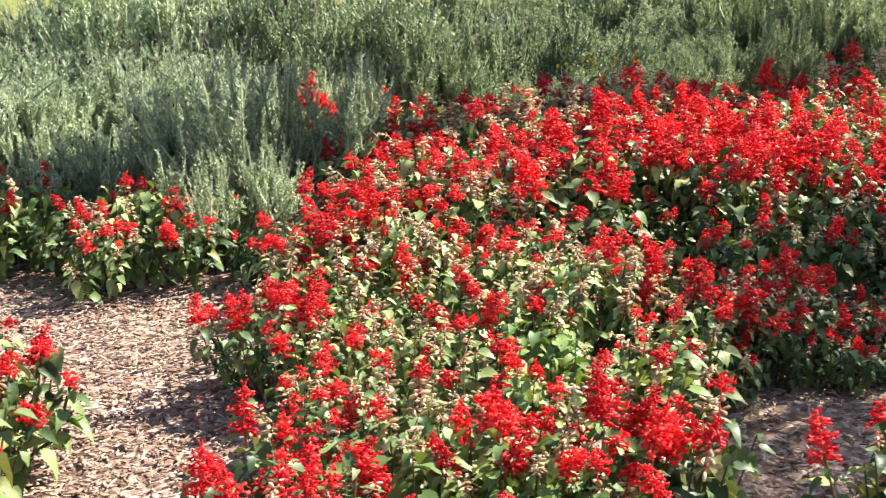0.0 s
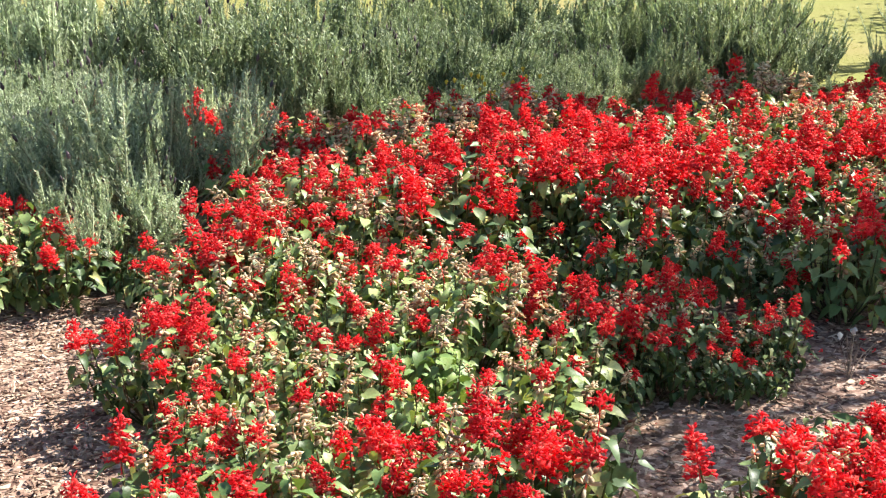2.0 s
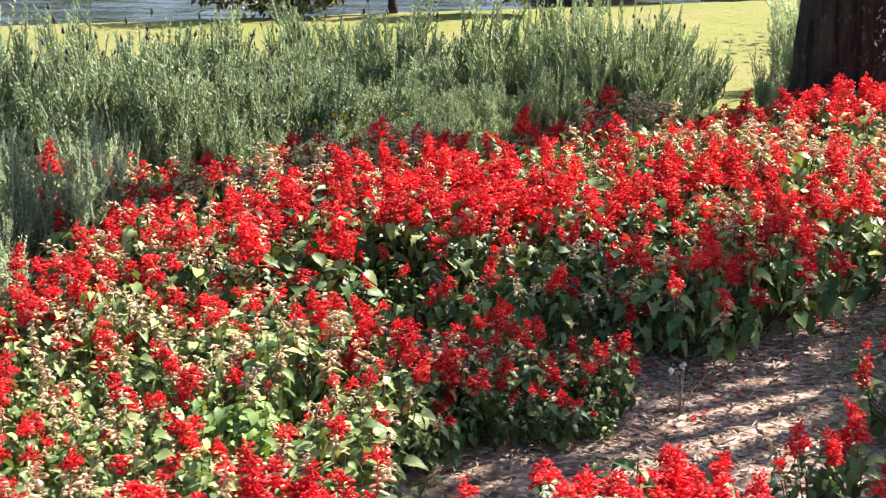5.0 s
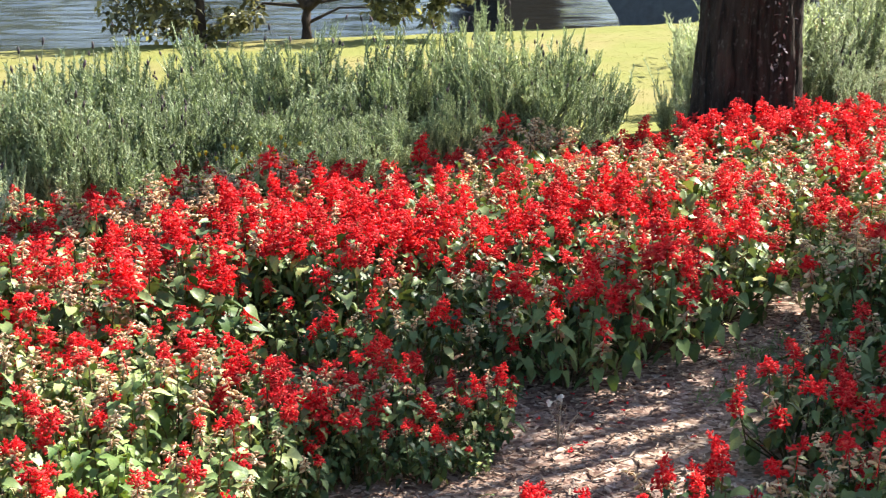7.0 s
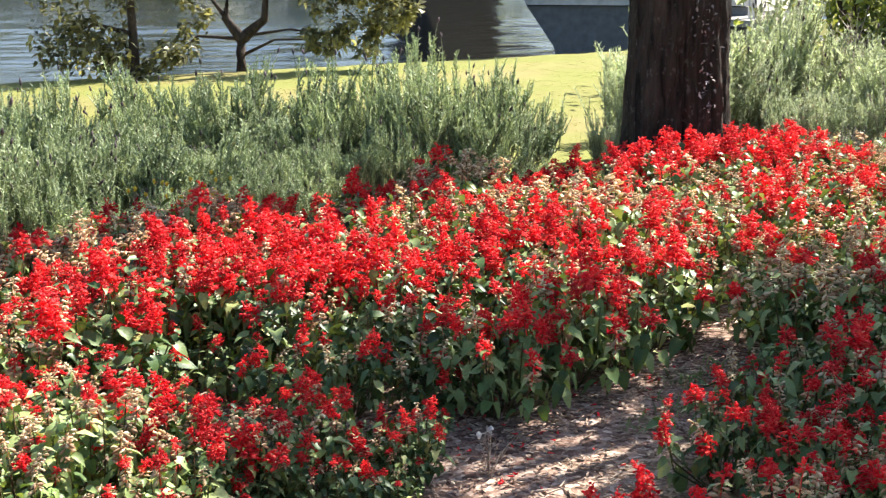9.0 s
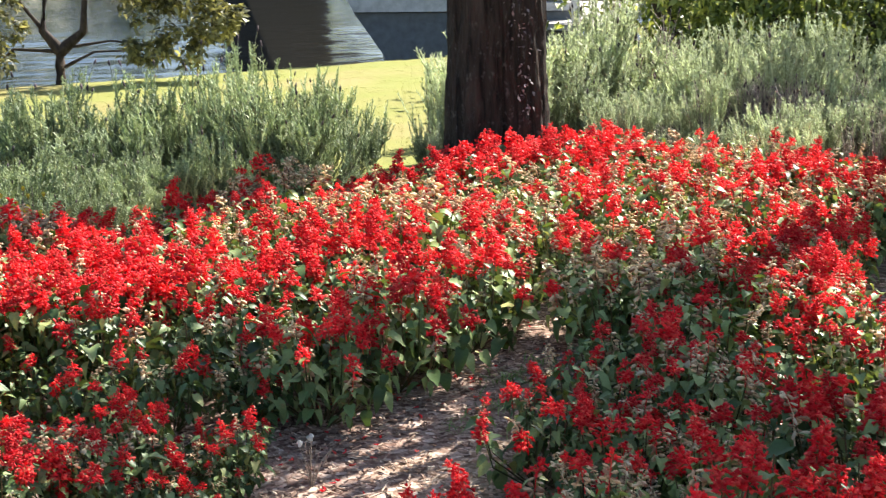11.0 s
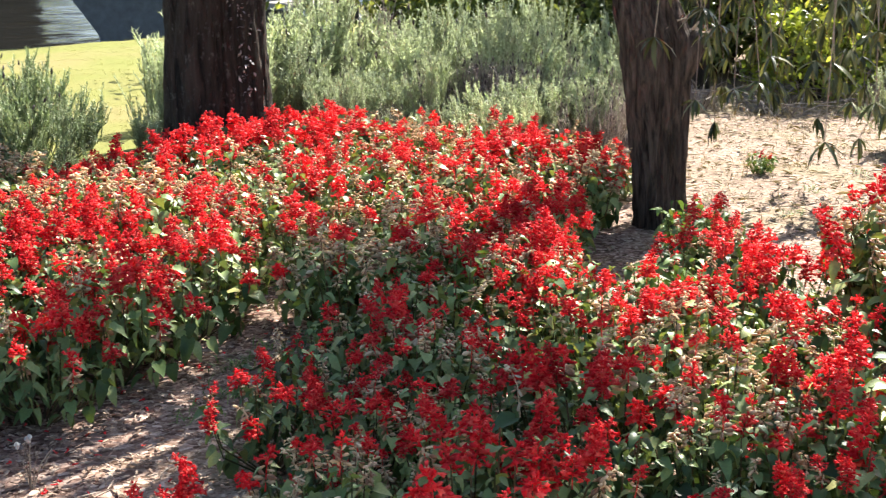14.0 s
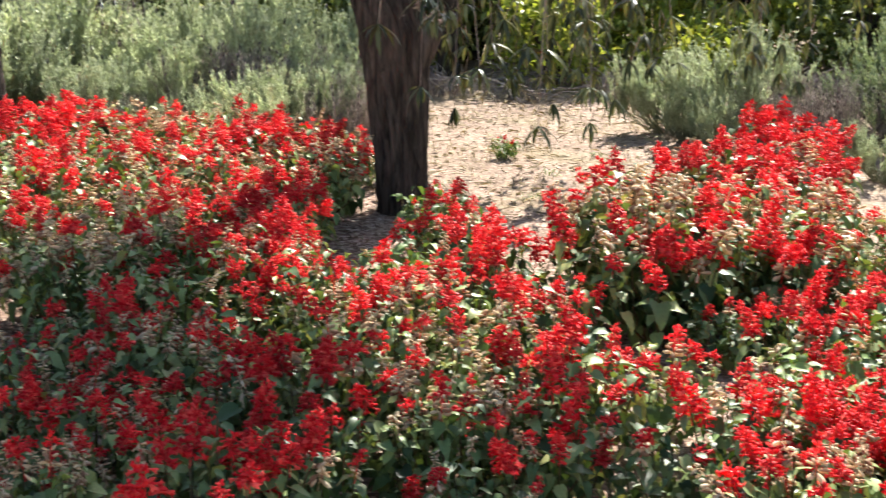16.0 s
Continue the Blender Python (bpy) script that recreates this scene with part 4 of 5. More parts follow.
def lawn_grass(rng):
    s = Soup()
    for _ in range(16000):
        y = rng.uniform(7.0, 18.0)
        x = rng.uniform(-8.0, 4.5)
        if y < max(7.5 + 0.2 * x, 5.6 + 1.1 * x) or y > 16.4 + 0.42 * x or (x > 1.5 and y < 9.8):
            continue
        z = land(x, y)
        for _ in range(3):
            m = pose(x + rng.gauss(0, 0.03), y + rng.gauss(0, 0.03), z, rng.uniform(4, 32), 0, rng.uniform(0, 360))
            sliver(s, m, rng.uniform(0.010, 0.024), 0.004, 0.2)
    return tagged(new("lawn_grass", s.mesh("lawn_grass", GRASS)), "short yellow-green mown lawn", "grass", kind="stuff")


lawn_grass(rng)


def dead_brush(x, y, high, seed):
    """A low tangle of dead twigs and bleached grass."""
    r = random.Random(seed)
    b = new("dead_brush")
    b.location = (x, y, land(x, y))
    s, g = Soup(), Soup()
    for _ in range(46):
        a, q = r.uniform(0, 6.3), r.uniform(0.1, 0.42)
        p = Vector((r.gauss(0, 0.10), r.gauss(0, 0.10), -0.01))
        e = p + Vector((q * math.cos(a), q * math.sin(a), high * r.uniform(0.2, 1.0)))
        tube(s, [p, p.lerp(e, 0.5) + Vector((0, 0, 0.25 * high)), e], [0.005, 0.0035, 0.0015], 4)
    for _ in range(120):
        sliver(g, pose(r.gauss(0, 0.2), r.gauss(0, 0.2), 0.0, r.uniform(25, 85), 0, r.uniform(0, 360)), r.uniform(0.06, high), r.uniform(0.002, 0.004), 0.4)
    part("twig", s, LAV_DRY, b, kind="stuff")
    part("dry_grass", g, STRAW, b, kind="stuff")
    tagged(b, "tangle of dead twigs and bleached grass on bare ground", "brush")


for i, (x, y, high) in enumerate([(7.2, 8.75, 0.34), (6.85, 8.3, 0.26), (6.4, 8.9, 0.28), (7.55, 8.2, 0.36), (7.0, 7.5, 0.22), (6.1, 8.5, 0.2), (7.8, 7.6, 0.3), (5.7, 8.95, 0.3)]):
    dead_brush(x, y, high, 140 + i)


# ---- trees ----
def crown(soup, centre, radii, count, size, rng, droop=0.3, slim=0.45):
    """Leaves in uneven tufts through an ellipsoid, with gaps."""
    tufts = []
    for _ in range(max(6, count // 28)):
        d = Vector((rng.gauss(0, 1), rng.gauss(0, 1), rng.gauss(0, 1))).normalized() * rng.uniform(0.45, 1.0)
        tufts.append(Vector(centre) + Vector((d.x * radii[0], d.y * radii[1], d.z * radii[2])))
    for c in tufts:
        r = rng.uniform(0.16, 0.3) * min(radii)
        for _ in range(28):
            p = c + Vector((rng.gauss(0, r), rng.gauss(0, r), rng.gauss(0, r * 0.8)))
            k = size * rng.uniform(0.6, 1.3)
            m = Matrix.Translation(p) @ Euler((rng.uniform(-1.2, 0.6) - droop, rng.uniform(-0.7, 0.7), rng.uniform(0, 6.3))).to_matrix().to_4x4()
            w = k * slim * 0.5
            soup.add([(0, 0, 0), (-w, k * 0.4, 0.06 * k), (0, k * 0.45, 0), (w, k * 0.4, 0.06 * k), (0, k, -0.15 * k)], [(0, 2, 1), (0, 3, 2), (1, 2, 4), (2, 3, 4)], m)


def trunk_mesh(points, radii, sides, ridge, fold, step=0.03):
    """A trunk with broad folds, furrows that run up it and wander, and flaking plates of bark; finely cut below 2 m."""
    s, rows, z = Soup(), [], points[0][2]
    while z < points[-1][2]:
        k = max(i for i in range(len(points) - 1) if points[i][2] <= z)
        u = (z - points[k][2]) / (points[k + 1][2] - points[k][2])
        u = u * u * (3 - 2 * u) * 0.4 + u * 0.6
        rows.append((Vector(points[k]).lerp(Vector(points[k + 1]), u), radii[k] + (radii[k + 1] - radii[k]) * u))
        z += step if z < 2.0 else 0.4
    for p, r in rows:
        for k in range(sides):
            a = 6.2832 * k / sides
            c, d = math.cos(a), math.sin(a)
            f = fold * noise.noise((c * 1.3, d * 1.3, p.z * 0.9))
            furrow = 1 - 2 * abs(noise.noise((c * 4.5, d * 4.5, p.z * 1.1)))
            f += ridge * (0.5 * furrow + 0.45 * noise.noise((c * 11, d * 11, p.z * 2.6)) + 0.35 * noise.noise((c * 24, d * 24, p.z * 11.0)))
            q = r * (1 + f)
            s.v.append((p.x + q * c, p.y + q * d, p.z))
    s.f = [(j * sides + k, j * sides + (k + 1) % sides, (j + 1) * sides + (k + 1) % sides, (j + 1) * sides + k) for j in range(len(rows) - 1) for k in range(sides)]
    return s


def big_tree():
    """The dark thick trunk behind the bed, its crown far overhead."""
    r = random.Random(21)
    t = new("tree")
    t.location = (1.76, 7.55, 0)
    part("trunk", trunk_mesh([(0, 0, -0.1), (0, 0, 0.35), (0.0, 0, 1.2), (0.05, 0.1, 4.0), (0.2, 0.2, 10.5)], [0.37, 0.312, 0.275, 0.25, 0.15], 150, 0.13, 0.12, 0.025), BARK_DARK, t)
    limbs, leaves = Soup(), Soup()
    for k in range(7):
        a = 0.9 * k
        e = Vector((1.9 * math.cos(a), 1.9 * math.sin(a), 12.0 + 0.35 * k))
        tube(limbs, [(0.15, 0.15, 8.2 + 0.3 * k), Vector((0.2, 0.2, 9.5)).lerp(e, 0.5), e], [0.10, 0.07, 0.02], 7)
        crown(leaves, e, (1.1, 1.1, 0.8), 500, 0.12, r)
    part("limb", limbs, BARK_DARK, t)
    part("crown", leaves, TREE_LEAF, t)
    # a patch of small pale lilac leaves clinging to the trunk
    s = Soup()
    for _ in range(150):
        z = r.uniform(0.52, 1.45)
        a = radians(-67 + r.gauss(0, 6.5 + 5 * max(0.0, z - 0.7)))
        q = 0.30 * (1 - 0.12 * (z - 0.35)) + r.uniform(0.0, 0.02)
        m = Matrix.Translation((q * math.cos(a), q * math.sin(a), z)) @ Matrix.Rotation(a - 1.57, 4, "Z") @ Matrix.Rotation(r.uniform(-2.0, 1.2), 4, "X") @ Matrix.Rotation(r.uniform(-1.2, 1.2), 4, "Y")
        sliver(s, m, r.uniform(0.015, 0.040), r.uniform(0.004, 0.010), 0.4)
    part("peeling_bark", s, PALE_LEAFLET, t, "small pale leaves clinging to the trunk", kind="stuff")
    tagged(t, "thick dark tree trunk with furrowed bark among red flowers", "tree")


def leaning_tree():
    """The slimmer brown trunk in the bed, with a broken stub and drooping leaves."""
    r = random.Random(22)
    t = new("tree")
    t.location = (3.62, 5.32, 0)
    part("trunk", trunk_mesh([(0.0, 0, -0.05), (-0.01, 0, 0.2), (-0.025, 0, 0.6), (-0.04, 0, 0.92), (-0.13, 0.04, 1.22), (-0.24, 0.05, 1.7), (-0.26, 0.0, 2.6)], [0.125, 0.112, 0.142, 0.165, 0.135, 0.11, 0.08], 140, 0.22, 0.12, 0.022), BARK_BROWN, t)
    # a knot with a snapped-off limb
    s = Soup()
    tube(s, [(-0.02, -0.05, 0.72), (0.06, -0.08, 0.84), (0.115, -0.10, 0.93), (0.14, -0.11, 0.955)], [0.10, 0.085, 0.06, 0.045], 14, True)
    part("knot", s, BARK_BROWN, t)
    s = Soup()
    for k in range(14):
        q = Vector((0.13 + r.gauss(0, 0.02), -0.11 + r.gauss(0, 0.018), 0.94 + r.gauss(0, 0.012)))
        tube(s, [q, q + Vector((r.uniform(0.0, 0.05), r.gauss(0, 0.015), r.uniform(-0.01, 0.05)))], [r.uniform(0.006, 0.014), 0.002], 5, True)
    for k in range(8):
        q = Vector((0.0 + r.gauss(0, 0.05), -0.12, 1.0 + r.gauss(0, 0.03)))
        tube(s, [q, q + Vector((r.gauss(0, 0.03), -0.03, r.uniform(0.0, 0.06)))], [0.008, 0.002], 5, True)
    part("broken_stub", s, DRY, t, "pale splintered end of a snapped limb")
    limbs, leaves = Soup(), Soup()
    # a flat spreading crown, unseen: each clump is added to shade a chosen patch of the bed
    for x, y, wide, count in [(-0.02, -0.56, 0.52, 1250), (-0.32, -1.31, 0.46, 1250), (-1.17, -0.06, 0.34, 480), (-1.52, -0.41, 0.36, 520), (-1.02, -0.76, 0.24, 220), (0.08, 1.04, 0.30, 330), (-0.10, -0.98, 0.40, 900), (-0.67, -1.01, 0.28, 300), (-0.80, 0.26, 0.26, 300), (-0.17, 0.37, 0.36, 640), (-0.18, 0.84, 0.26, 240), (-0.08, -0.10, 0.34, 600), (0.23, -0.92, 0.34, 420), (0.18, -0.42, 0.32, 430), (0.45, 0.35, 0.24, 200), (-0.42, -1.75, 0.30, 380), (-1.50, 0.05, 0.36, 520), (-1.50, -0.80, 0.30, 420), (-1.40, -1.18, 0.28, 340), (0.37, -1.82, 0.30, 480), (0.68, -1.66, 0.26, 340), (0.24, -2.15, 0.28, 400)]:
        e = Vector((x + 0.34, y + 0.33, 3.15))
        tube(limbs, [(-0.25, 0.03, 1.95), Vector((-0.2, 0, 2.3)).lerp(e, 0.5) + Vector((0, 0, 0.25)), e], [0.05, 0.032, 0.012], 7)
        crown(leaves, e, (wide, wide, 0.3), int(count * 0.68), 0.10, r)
    # hanging twigs with fans of narrow leaflets
    twigs, hang = Soup(), Soup()
    for _ in range(100):
        x, y = 0.25 + 2.3 * r.random() ** 1.2, r.uniform(-0.7, 0.9)
        low = 1.25 - 0.8 * r.random() ** 1.7
        a = Vector((x + r.uniform(-0.15, 0.15), y, low + r.uniform(0.2, 0.5)))
        b = Vector((x, y, low))
        tube(twigs, [a, a.lerp(b, 0.6) + Vector((0.02, 0, 0)), b], [0.003, 0.002, 0.0015], 4)
        for q in (b, a.lerp(b, 0.4)):
            for k in range(r.choice((6, 7, 9))):
                m = Matrix.Translation(q) @ Matrix.Rotation(r.uniform(0, 6.3), 4, "Z") @ Matrix.Rotation(r.uniform(-1.35, -0.4), 4, "X")
                lance(hang, m, r.uniform(0.08, 0.14), r.uniform(0.008, 0.014))
    # long bare twigs that hang far forward, each ending in a fan
    for x, y, z, big in [(-0.87, -2.26, 0.98, 1.0), (-0.80, -2.29, 1.00, 1.0), (-0.72, -2.56, 1.08, 1.25), (-0.62, -2.62, 1.17, 1.1), (-0.86, -2.75, 0.89, 1.1), (-0.41, -2.32, 0.92, 0.9), (-0.88, -2.03, 0.92, 0.9), (-0.67, -2.13, 1.06, 1.0), (-0.45, -2.60, 1.22, 1.0), (-0.20, -2.45, 1.15, 1.0), (-0.95, -2.30, 1.18, 1.0), (-0.99, -1.95, 1.12, 1.2), (-0.92, -2.15, 1.22, 1.2), (-0.30, -2.2, 1.25, 1.2)]:
        node, up = Vector((x, y, z)), Vector((x + 0.2 + r.gauss(0, 0.1), y + 0.35 + r.gauss(0, 0.1), 2.2))
        tube(twigs, [up, up.lerp(node, 0.6) + Vector((0, 0, 0.1)), node], [0.005, 0.0022, 0.0014], 4)
        spots = [(node, 1.0)] + [(node.lerp(up, u) + Vector((r.gauss(0, 0.03), r.gauss(0, 0.03), 0)), 0.9) for u in (0.16, 0.3, 0.42)]
        for q, k in spots:
            n = r.choice((6, 7, 8, 9))
            for j in range(n):
                m = Matrix.Translation(q) @ Matrix.Rotation(6.28 * j / n + r.uniform(-0.3, 0.3), 4, "Z") @ Matrix.Rotation(r.uniform(-1.15, -0.1), 4, "X") @ Matrix.Rotation(r.uniform(-0.5, 0.5), 4, "Y")
                lance(hang, m, r.uniform(0.055, 0.095) * big * k, r.uniform(0.006, 0.009) * big)
    tube(limbs, [(-0.05, 0, 1.5), (0.5, -0.1, 1.75), (1.2, 0.5, 1.62), (2.0, 0.8, 1.3)], [0.05, 0.03, 0.02, 0.008], 7)
    crown(leaves, (1.3, 0.9, 1.5), (1.1, 0.5, 0.3), 800, 0.12, r, 0.7, 0.22)
    part("limb", limbs, BARK_BROWN, t)
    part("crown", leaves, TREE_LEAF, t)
    part("twig", twigs, DRY, t, kind="stuff")
    part("hanging_foliage", hang, HANG_LEAF, t, "fans of narrow drooping dark leaflets", kind="stuff")
    tagged(t, "slim brown tree trunk leaning over the flower bed", "tree")


def bank_tree(x, y, seed, arms, clumps, thick, words):
    """A low mangrove-like tree on the river bank: a forked trunk, bare side arms and clumps of leathery leaves."""
    r = random.Random(seed)
    t = new("bank_tree")
    t.location = (x, y, land(x, y))
    limbs, leaves = Soup(), Soup()
    for k, (pts, rad) in enumerate(arms):
        tube(limbs, pts, [rad * thick, *[rad * thick * (0.8 - 0.6 * i / len(pts)) for i in range(1, len(pts))]], 8)
    for c, rr, n in clumps:
        crown(leaves, c, rr, n, 0.10, r, 0.1, 0.5)
    part("trunk", limbs, BARK_GREY, t)
    part("crown", leaves, OLIVE_LEAF, t)
    tagged(t, words, "tree")


def shrub(x, y, radii, count, size, material, seed, words, slim=0.5):
    """A dense leafy tree or shrub with stems inside."""
    r = random.Random(seed)
    t = new("garden_tree")
    t.location = (x, y, land(x, y))
    s, leaves = Soup(), Soup()
    for k in range(5):
        a = 1.26 * k + r.random()
        tube(s, [(0.05 * math.cos(a), 0.05 * math.sin(a), -0.05), (radii[0] * 0.2 * math.cos(a), radii[1] * 0.2 * math.sin(a), radii[2] * 0.6), (radii[0] * 0.5 * math.cos(a), radii[1] * 0.5 * math.sin(a), radii[2] * 1.4)], [0.05, 0.035, 0.012], 6)
    crown(leaves, (0, 0, radii[2] * 1.02), radii, count, size, r, 0.3, slim)
    part("trunk", s, BARK_GREY, t)
    part("crown", leaves, material, t)
    tagged(t, words, "tree")


big_tree()
leaning_tree()
bank_tree(-2.33, 15.1, 31,
          [([(0, 0, -0.1), (0.0, 0, 0.22), (0.02, 0, 0.40)], 0.10), ([(0.02, 0, 0.38), (-0.16, 0, 0.62), (-0.1, 0, 1.0), (0.1, 0, 1.8)], 0.075), ([(0.02, 0, 0.38), (0.3, 0, 0.6), (0.36, 0, 1.1), (0.3, 0, 1.9)], 0.075),
           ([(0.05, 0, 0.2), (0.4, 0, 0.36), (0.95, 0, 0.36)], 0.022), ([(0.1, 0, 0.42), (0.6, 0, 0.48), (0.95, 0, 0.42)], 0.02), ([(0, 0, 0.38), (-0.5, 0, 0.42), (-0.9, -0.1, 0.1)], 0.025), ([(-0.15, 0, 0.62), (-0.35, 0, 0.9), (-0.6, 0, 1.3)], 0.03)],
          [((0.95, 0, 0.34), (0.26, 0.3, 0.16), 420), ((1.38, 0, 0.42), (0.34, 0.3, 0.22), 640), ((1.85, -0.1, 0.62), (0.28, 0.3, 0.24), 560), ((1.55, 0.1, 0.95), (0.4, 0.4, 0.28), 760), ((1.05, 0, 0.85), (0.32, 0.3, 0.25), 520), ((0.7, 0.1, 1.2), (0.3, 0.3, 0.25), 300), ((1.25, 0, 1.3), (0.4, 0.3, 0.25), 480), ((-0.55, -0.1, 0.8), (0.22, 0.3, 0.55), 420), ((-0.8, 0, 1.5), (0.6, 0.5, 0.4), 700)], 1.0, "low forked tree with leathery leaves on the river bank")
bank_tree(-3.45, 14.5, 32, [([(0, 0, -0.1), (0.02, 0, 0.5), (0.0, 0, 1.6)], 0.085), ([(0.02, 0, 0.5), (-0.4, 0, 0.62), (-0.8, 0, 0.5)], 0.03)],
          [((-0.6, 0, 0.4), (0.6, 0.4, 0.4), 1200), ((0.15, 0, 0.25), (0.6, 0.3, 0.22), 700), ((-0.4, 0, 1.2), (0.8, 0.5, 0.4), 900)], 1.0, "dark leafy mangrove tree at the water's edge")
shrub(6.89, 10.86, (1.5, 1.1, 1.1), 5200, 0.11, TREE_LEAF, 41, "dense dark green tree behind the clearing")
shrub(9.22, 10.43, (1.6, 1.2, 1.3), 5200, 0.11, SUNLIT_LEAF, 42, "sunlit yellow-green tree behind the clearing")
shrub(8.55, 9.20, (1.1, 0.6, 0.75), 2800, 0.12, SUNLIT_LEAF, 43, "sunlit yellow-green shrub behind the clearing")
shrub(11.37, 9.25, (1.6, 1.3, 1.3), 5200, 0.11, SUNLIT_LEAF, 44, "sunlit green tree behind the clearing")
shrub(5.04, 12.27, (1.3, 1.0, 1.1), 4200, 0.11, TREE_LEAF, 45, "dense green tree beyond the lavender")
shrub(10.40, 6.62, (1.4, 1.2, 1.1), 4200, 0.11, TREE_LEAF, 46, "dense green tree beside the clearing")
shrub(7.59, 10.13, (1.0, 0.7, 0.55), 3000, 0.09, SUNLIT_LEAF, 47, "sunlit leafy shrub at the back of the clearing")
shrub(6.75, 9.05, (0.65, 0.45, 0.42), 2200, 0.08, SUNLIT_LEAF, 101, "sunlit lime-green shrub at the back of the clearing")
shrub(7.75, 8.35, (0.6, 0.4, 0.36), 1500, 0.08, SUNLIT_LEAF, 102, "sunlit lime-green shrub at the back of the clearing")
shrub(9.70, 8.50, (0.9, 0.7, 0.6), 2600, 0.09, TREE_LEAF, 48, "dark leafy shrub at the back of the clearing")
shrub(5.75, 10.73, (0.9, 0.7, 0.7), 2600, 0.09, TREE_LEAF, 49, "dark leafy shrub beyond the lavender")
for k in range(7):
    shrub(4.5 + 1.6 * k, 13.5 - 0.9 * k + 0.4 * math.sin(2.0 * k), (1.6, 1.2, 1.4), 2600, 0.13, TREE_LEAF, 50 + k, "dense dark tree at the garden's edge")
for k in range(22):
    x = -150 + 13.0 * k
    low = 0.45 if -4 < x < 44 else 1.0
    shrub(x, 204 + 6 * math.sin(k * 2.1), (11.0, 6.0, (11.0 + 2.5 * math.sin(k * 1.7)) * low), 2000, 1.9, TREE_LEAF, 60 + k, "distant dark tree on the far bank", 0.8)


for k in range(6):
    shrub(5.3 + 1.35 * k, 11.6 - 0.55 * k + 0.3 * math.sin(3.0 * k), (1.1, 0.8, 0.62), 2600, 0.10, TREE_LEAF, 90 + k, "low dark shrub at the garden's edge")


def slender_tree():
    """A slim grey stem at the back of the clearing."""
    r = random.Random(24)
    t = new("tree")
    t.location = (6.2, 9.95, land(6.2, 9.95))
    part("trunk", trunk_mesh([(0, 0, -0.05), (0.0, 0, 0.4), (0.03, 0, 1.4), (0.1, 0.1, 2.9)], [0.10, 0.08, 0.072, 0.05], 28, 0.10, 0.08, 0.06), BARK_GREY, t)
    leaves = Soup()
    crown(leaves, (0.1, 0.2, 2.9), (0.8, 0.7, 0.6), 900, 0.11, r)
    part("crown", leaves, TREE_LEAF, t)
    tagged(t, "slim grey tree stem at the back of the clearing", "tree")


slender_tree()


# ---- bridge over the river ----
def prism(soup, outline, y0, y1):
    n = len(outline)
    soup.add([(x, y0, z) for x, z in outline] + [(x, y1, z) for x, z in outline],
             [tuple(range(n)), tuple(range(2 * n - 1, n - 1, -1))] + [(i, n + i, n + (i + 1) % n, (i + 1) % n) for i in range(n)])


def bridge():
    b = new("bridge")
    s = Soup()
    prism(s, [(1.29, 0.31), (1.88, -0.59), (2.18, -2.2), (5.6, -2.2), (5.6, 0.20)], 26.0, 27.6)
    part("crosshead", s, CONCRETE, b, smooth=False)
    s = Soup()
    prism(s, [(1.13, 0.64), (1.29, 0.33), (5.62, 0.22), (5.62, 0.36)], 25.9, 27.7)
    part("ledge", s, CONCRETE_PALE, b, "pale grey concrete ledge", smooth=False)
    s = Soup()
    prism(s, [(1.56, 0.86), (1.56, 1.96), (6.09, 1.69), (6.09, 0.55)], 26.4, 28.2)
    part("girder", s, CONCRETE, b, smooth=False)
    # unseen deck added high overhead to shade the water; its shade is also coloured in
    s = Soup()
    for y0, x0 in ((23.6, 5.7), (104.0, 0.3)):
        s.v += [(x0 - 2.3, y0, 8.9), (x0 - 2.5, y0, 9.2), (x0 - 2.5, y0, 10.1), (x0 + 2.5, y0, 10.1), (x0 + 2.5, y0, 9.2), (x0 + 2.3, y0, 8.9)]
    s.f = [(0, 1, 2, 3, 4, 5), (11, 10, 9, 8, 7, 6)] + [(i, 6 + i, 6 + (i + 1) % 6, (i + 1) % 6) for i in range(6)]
    part("deck", s, DARK_CONCRETE, b, "unseen added deck, coloured dark like a shaded underside", smooth=False)
    tagged(b, "grey concrete bridge support standing over the river", "bridge")


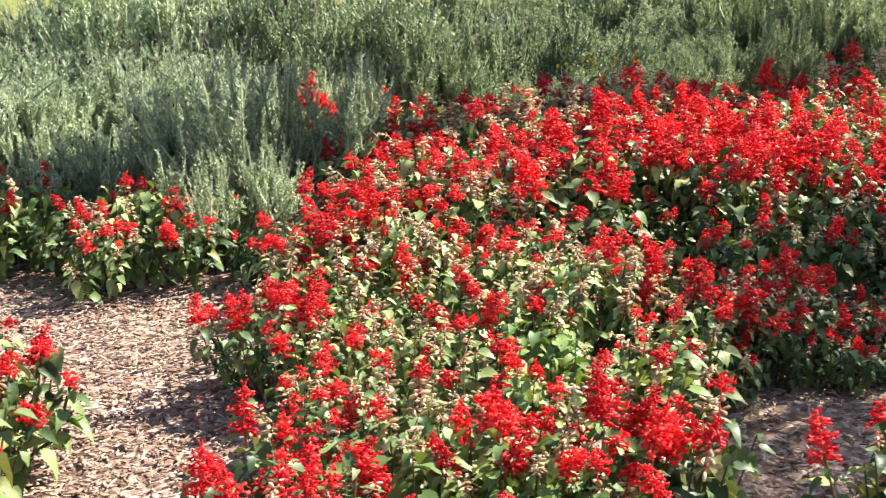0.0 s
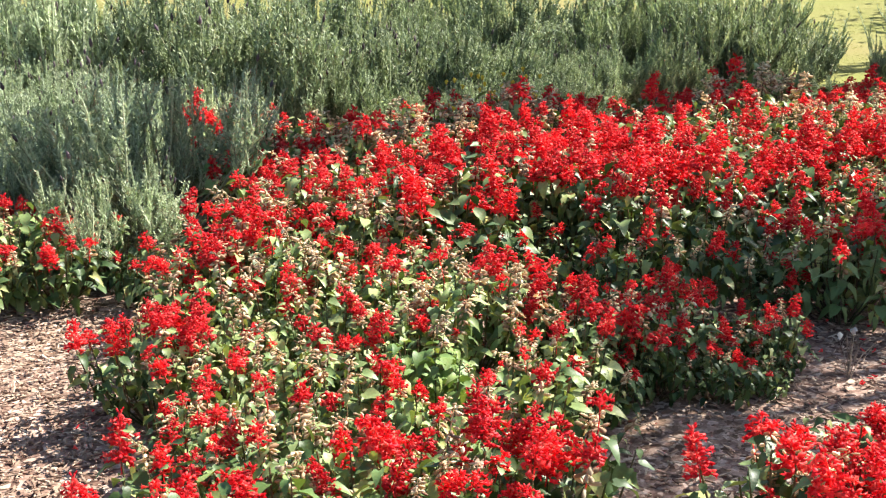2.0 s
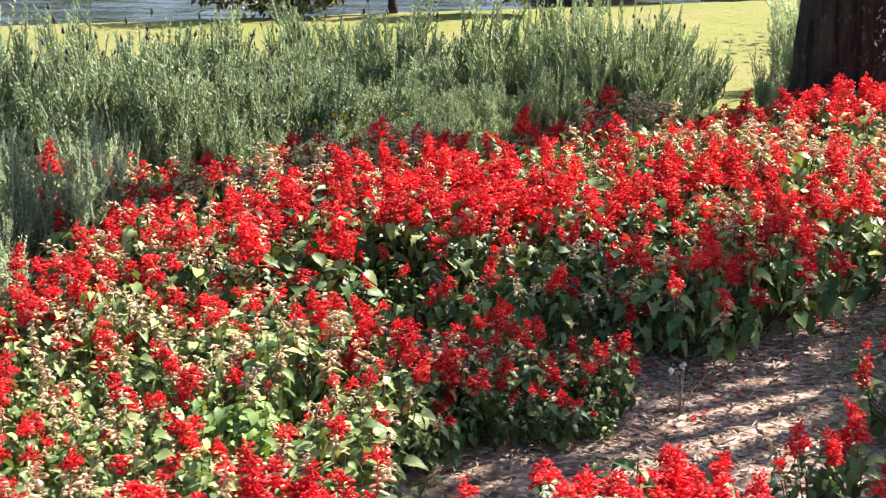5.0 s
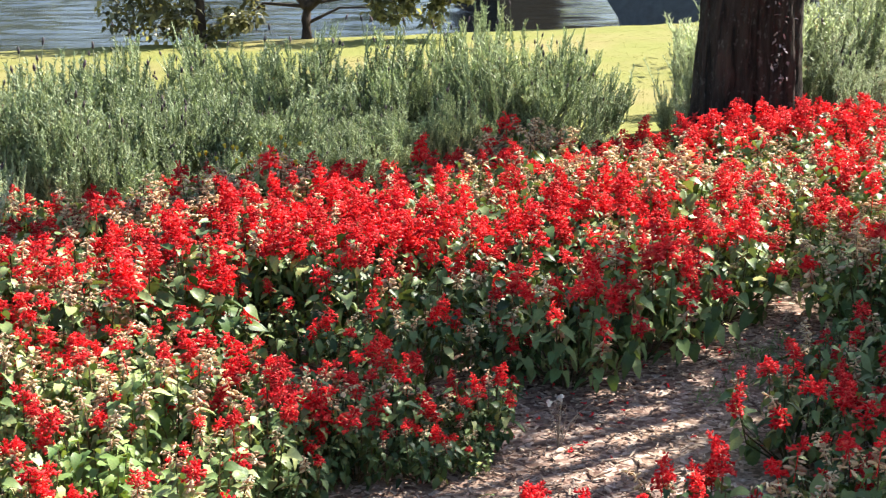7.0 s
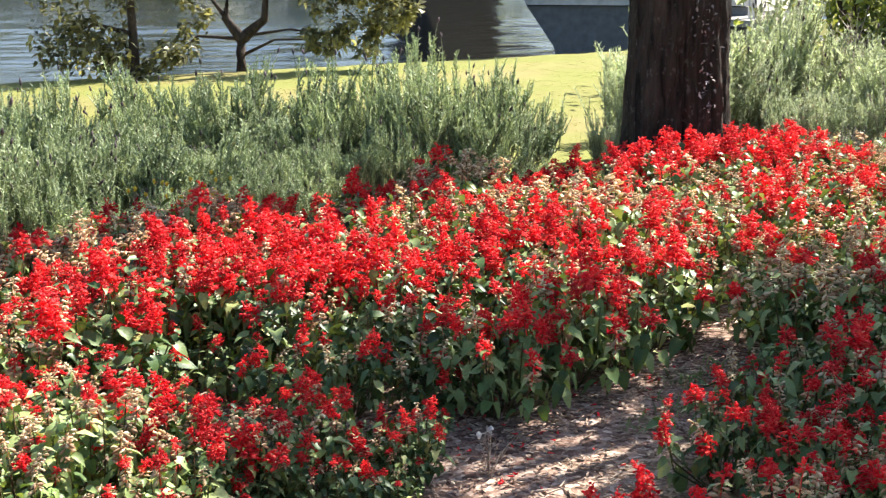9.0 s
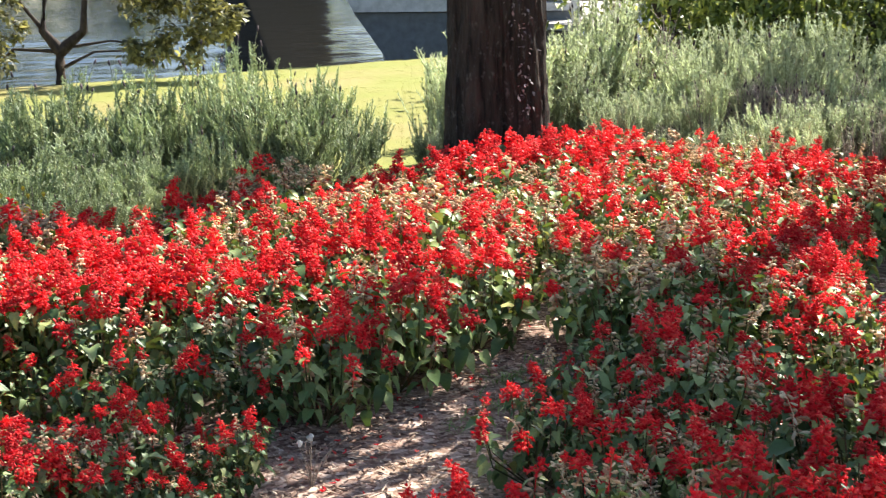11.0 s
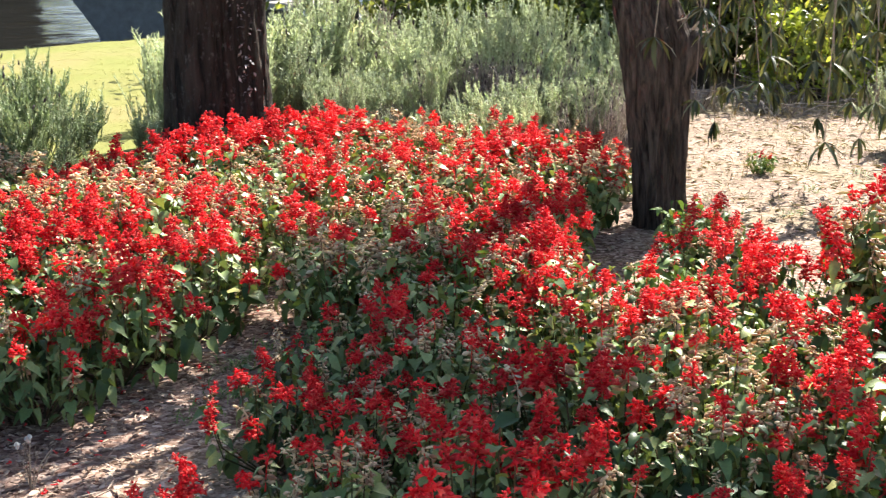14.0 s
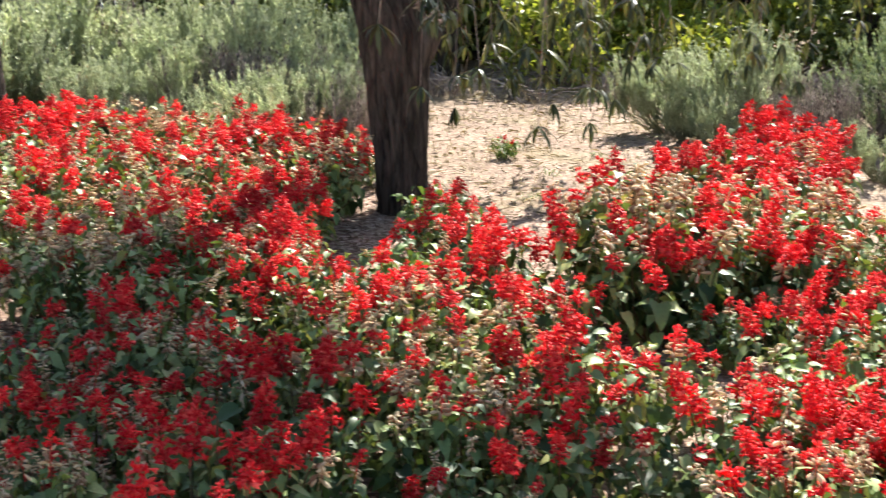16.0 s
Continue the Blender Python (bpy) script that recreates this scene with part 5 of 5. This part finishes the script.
def bridge_pier():
    """A tall unseen pier far out in the river, coloured dark as if shaded; the river mirrors it down to the lawn."""
    p = new("bridge_pier")
    s = Soup()
    prism(s, [(-7.6, -2.2), (-7.4, 26.0), (-7.9, 27.0), (-7.9, 34.0), (1.4, 34.0), (1.4, 27.0), (0.8, 26.0), (1.0, -2.2)], 108.0, 112.0)
    part("shaft", s, DARK_CONCRETE, p, smooth=False)
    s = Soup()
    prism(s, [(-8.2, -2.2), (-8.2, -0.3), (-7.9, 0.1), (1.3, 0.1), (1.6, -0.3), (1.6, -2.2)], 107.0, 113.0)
    part("footing", s, DARK_CONCRETE, p, smooth=False)
    tagged(p, "unseen concrete pier in the river, coloured dark for its reflection", "bridge pier")


def landing():
    """A pale jetty on piles beyond the lawn, with a white post and a grey rail panel."""
    d = new("landing")
    a, b, c, e = Vector((4.6, 25.6, 0.04)), Vector((6.0, 22.8, 0.04)), Vector((8.6, 33.0, 0.04)), Vector((6.4, 36.0, 0.04))
    for k in range(14):
        u, v = k / 14, (k + 0.93) / 14
        quad = [a.lerp(e, u), b.lerp(c, u), b.lerp(c, v), a.lerp(e, v)]
        s = Soup()
        s.add(quad + [p - Vector((0, 0, 0.12)) for p in quad], [(0, 1, 2, 3), (7, 6, 5, 4), (0, 4, 5, 1), (1, 5, 6, 2), (2, 6, 7, 3), (3, 7, 4, 0)])
        part("plank", s, DECKING, d, smooth=False)
    for p in (a, b, c, e):
        s = Soup()
        q = p.lerp((a + b + c + e) / 4, 0.12)
        tube(s, [(q.x, q.y, -2.3), (q.x, q.y, -0.05)], [0.14, 0.14], 10)
        part("pile", s, DARK_CONCRETE, d)
    for x, y in ((5.50, 25.0), (7.1, 27.4)):
        s = Soup()
        prism(s, [(x - 0.07, 0.03), (x - 0.07, 1.5), (x - 0.05, 1.53), (x + 0.05, 1.53), (x + 0.07, 1.5), (x + 0.07, 0.03)], y - 0.07, y + 0.07)
        part("post", s, PAINT, d, smooth=False)
    s = Soup()
    prism(s, [(4.7, 0.42), (4.7, 1.15), (7.3, 1.05), (7.3, 0.32)], 27.6, 27.68)
    part("panel", s, CONCRETE_PALE, d, "grey rail panel", smooth=False)
    tagged(d, "pale river jetty on piles with white posts", "jetty")


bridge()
bridge_pier()
landing()
for group in LAVENDERS.values():
    for src in group:
        if src.name not in USED:
            for o in [*src.children_recursive, src]:
                bpy.data.objects.remove(o)
